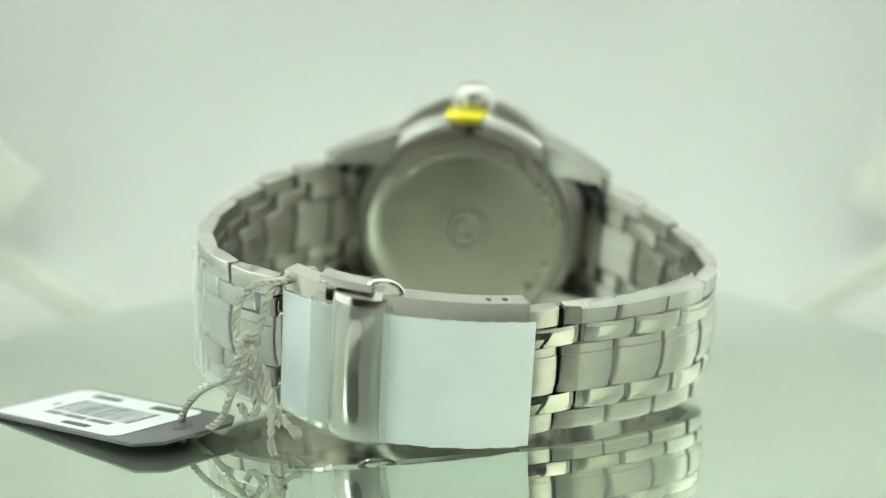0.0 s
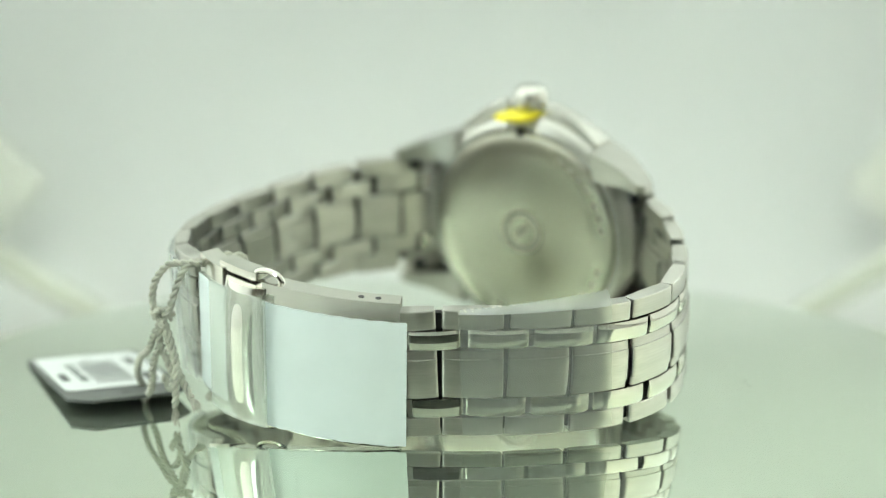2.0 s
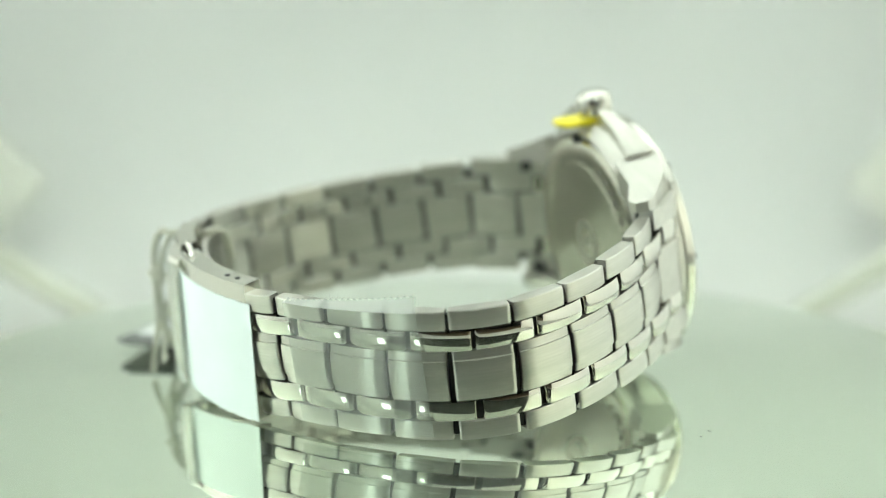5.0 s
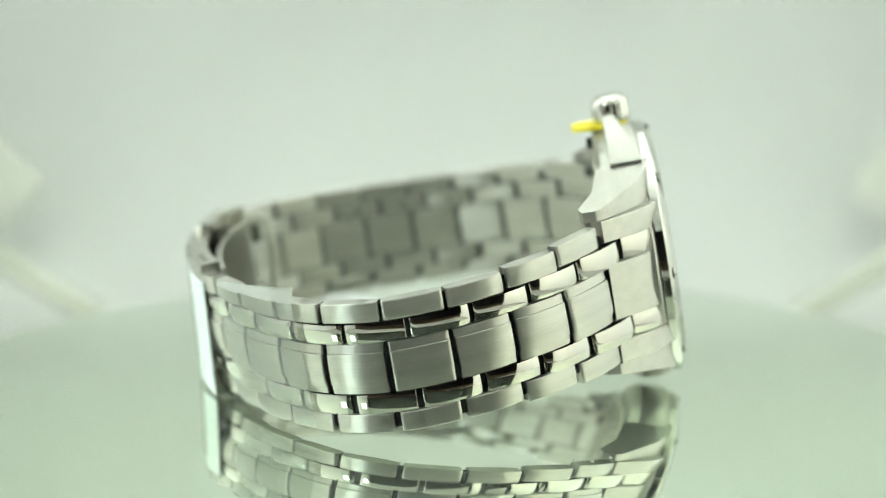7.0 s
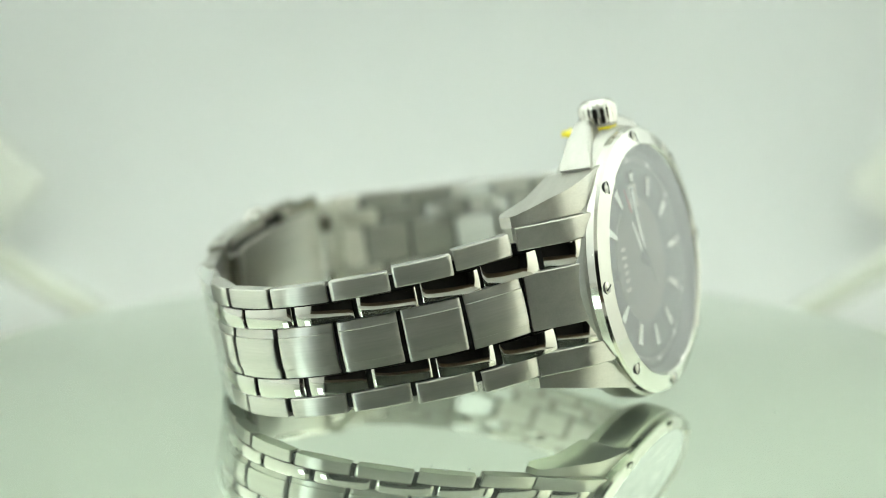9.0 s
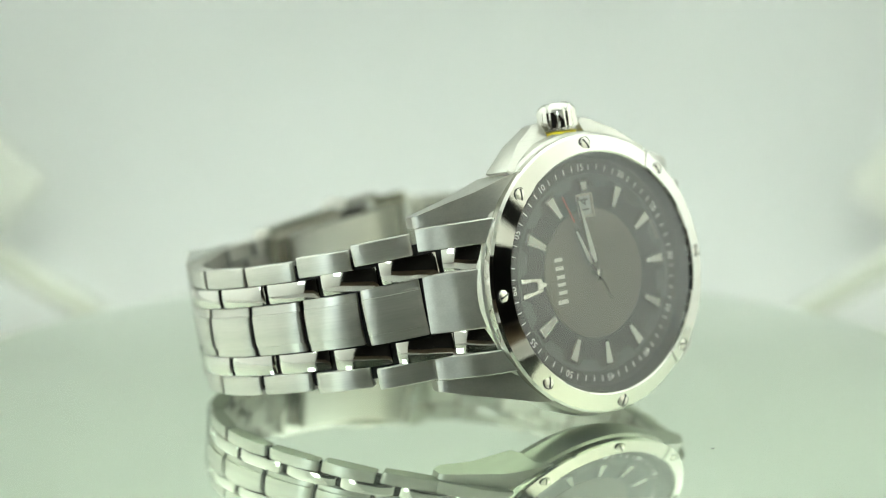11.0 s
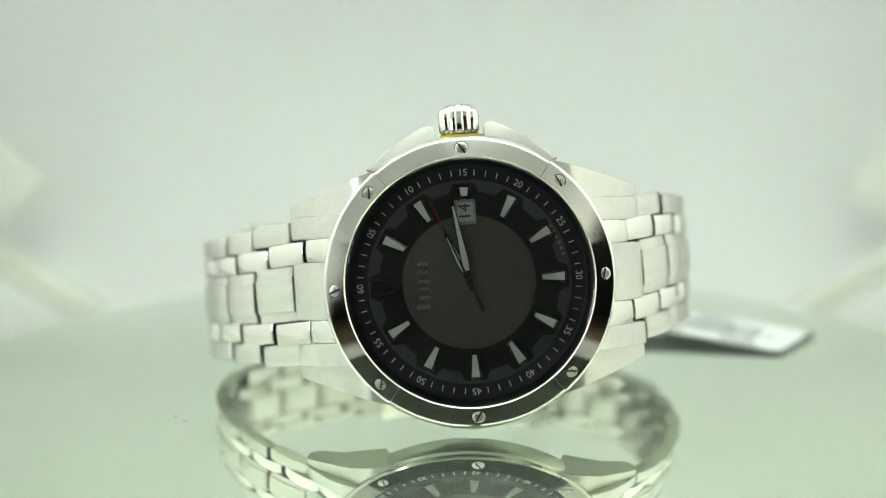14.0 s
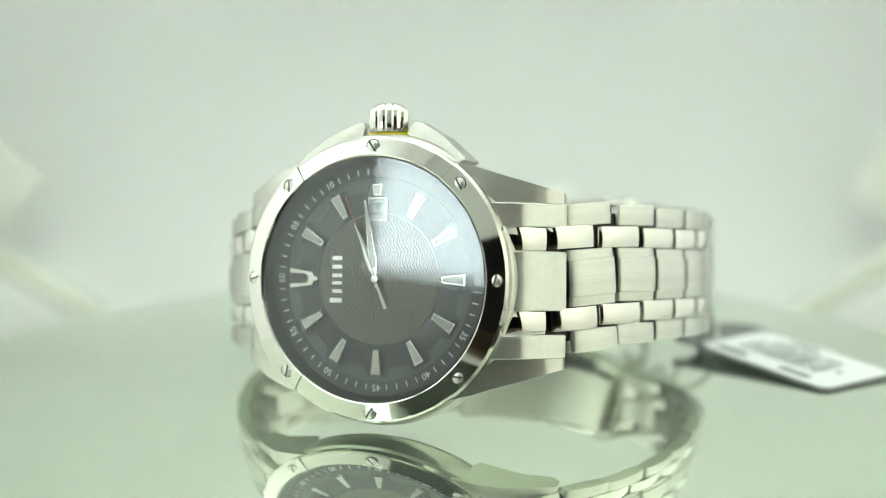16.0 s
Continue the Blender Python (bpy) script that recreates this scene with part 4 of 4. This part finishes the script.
def build_tag():
    tag = new("price_tag")
    tagged(tag, "dark grey card price tag with white barcode label and cord", "price tag")
    u, v = Vector((0.766, -0.643, 0.055)).normalized(), Vector((0.643, 0.766, -0.009))
    v = (v - u * v.dot(u)).normalized()
    w = u.cross(v)
    base = at(-49.3, -25.8, 1.45, (u, v, w))
    out = [(-18.5, -8.2), (-17.6, -9.1), (15.6, -9.1), (18.5, -6.0), (18.5, 6.0), (15.6, 9.1), (-17.6, 9.1), (-18.5, 8.2)]
    part("card", prism(bmesh.new(), out, -0.45, 0.0), M_CARD, tag, "dark grey card", base, smooth=False)
    lab = [(-17.6, -7.2), (-16.5, -8.2), (9.5, -8.2), (10.6, -7.1), (10.6, 7.1), (9.5, 8.2), (-16.5, 8.2), (-17.6, 7.1)]
    st = part("label", prism(bmesh.new(), lab, 0.0, 0.09), M_LABEL, tag, "white barcode label", base, smooth=False)
    rng = random.Random(7)
    x = -11.0
    while x < 6.5:
        wd = rng.choice((0.22, 0.35, 0.5, 0.65))
        part("code_bar", box(bmesh.new(), (x, -2.6, 0.09), (x + wd, 3.4, 0.10)), M_INK, st, smooth=False)
        x += wd + rng.choice((0.25, 0.3, 0.45))
    for lo, hi in (((-10.5, -4.6), (-6.8, -3.3)), ((-6.2, -4.6), (-1.2, -3.3)), ((-0.6, -4.6), (4.4, -3.3)), ((-3.0, -7.2), (3.0, -5.9)), ((-12.5, 5.2), (-6.0, 6.8)), ((1.5, 5.0), (8.2, 6.8)), ((-13.6, -1.0), (-12.6, 0.6))):
        part("print_bar", box(bmesh.new(), (*lo, 0.09), (*hi, 0.10)), M_INK if hi[1] > 4 or lo[1] < -5 else M_GREY, st, smooth=False)
    bm = bmesh.new()
    lathe(bm, [(0, 0.02), (1.0, 0.02), (1.0, -0.1)], 20)
    bmesh.ops.rotate(bm, verts=bm.verts, cent=(0, 0, 0), matrix=Matrix.Rotation(radians(90), 3, "X"))
    part("hole", bm, M_DARKPOL, tag, "", base @ at(14.5, 0, 0))
    lines = dict(A=[(-23.4, -34.0, 24.2), (-24.1, -36.0, 25.7), (-25.5, -38.5, 26.4), (-27.7, -39.5, 24.9), (-29.0, -40.0, 20.6), (-29.4, -40.0, 16.8), (-28.1, -40.0, 15.5)],
                 B=[(-23.4, -34.0, 24.2), (-23.6, -37.0, 25.4), (-24.3, -38.5, 24.0), (-25.5, -39.5, 20.5), (-26.6, -40.0, 16.8), (-27.8, -40.0, 15.5)],
                 C=[(-27.8, -40.0, 15.5), (-29.4, -40.0, 12.9), (-31.2, -39.0, 10.3), (-35.0, -36.0, 7.9), (-37.7, -33.0, 4.5), (-38.9, -30.0, 1.4)],
                 D=[(-28.1, -40.0, 15.5), (-28.5, -40.0, 12.1), (-30.5, -39.0, 8.0), (-32.4, -37.0, 3.9), (-35.8, -34.0, 1.1), (-37.2, -32.0, 0.2)],
                 E=[(-27.8, -40.0, 15.5), (-26.8, -40.0, 11.4), (-25.0, -40.0, 7.1), (-22.5, -41.0, 4.2)],
                 F=[(-27.8, -40.0, 15.5), (-26.2, -40.5, 12.3), (-25.0, -41.0, 8.5), (-24.8, -42.0, 2.9)],
                 G=[(-29.8, -38.0, 10.8), (-28.1, -39.0, 9.2), (-27.0, -39.0, 6.4), (-28.3, -38.0, 4.5), (-29.4, -38.0, 6.5)])
    for k in "ABCDEF":
        bm = bmesh.new()
        cord(bm, lines[k])
        part("cord", bm, M_CORD, tag, "twisted silver-grey cord")
    bm = bmesh.new()
    cord(bm, lines["G"], 0.4)
    part("cord", bm, M_CORD, tag, "twisted silver-grey cord")
    # strands behind the clasp
    for dx in (0.0, 2.2):
        bm = bmesh.new()
        cord(bm, [(-23.0 + dx * 0.3, -34.0, 26.0), (-22.5 + dx, -31.0, 24.5), (-22.5 + dx, -29.8, 15.0), (-23.0 + dx * 0.7, -30.5, 6.0), (-25.0, -33.5, 2.2)])
        part("cord", bm, M_CORD, tag, "twisted silver-grey cord")
    # knot and frayed ends
    bm = bmesh.new()
    K = Vector(lines["C"][0])
    cord(bm, [K + Vector((1.1 * math.cos(a), 0.9 * math.sin(2 * a), 1.0 * math.sin(a))) for a in np.linspace(0, 5.8, 12)], 0.42)
    part("knot", bm, M_CORD, tag)
    for k, d in (("E", Vector((0.75, -0.2, -0.62))), ("F", Vector((0.1, -0.2, -0.97)))):
        end = Vector(lines[k][-1])
        bm = bmesh.new()
        for i in range(26):
            a = Vector((rng.uniform(-1, 1), rng.uniform(-1, 1), rng.uniform(-1, 1))) * 0.45
            q = end + d * rng.uniform(1.2, 2.0) + a * 1.5
            q.z = max(q.z, 0.2)
            tube(bm, [end + a * 0.5, (end + q) / 2 + a * 0.4, q], 0.1, 4)
        part("frayed_end", bm, M_CORD, tag)
    return tag


price_tag = build_tag()


def motions():
    ts = [i * 0.25 for i in range(65)]
    for ob, m0 in ((turntable, Matrix.Identity(4)), (watch, WATCH0), (price_tag, Matrix.Identity(4))):
        walk(ob, [(t, turned(t) @ m0) for t in ts])


motions()
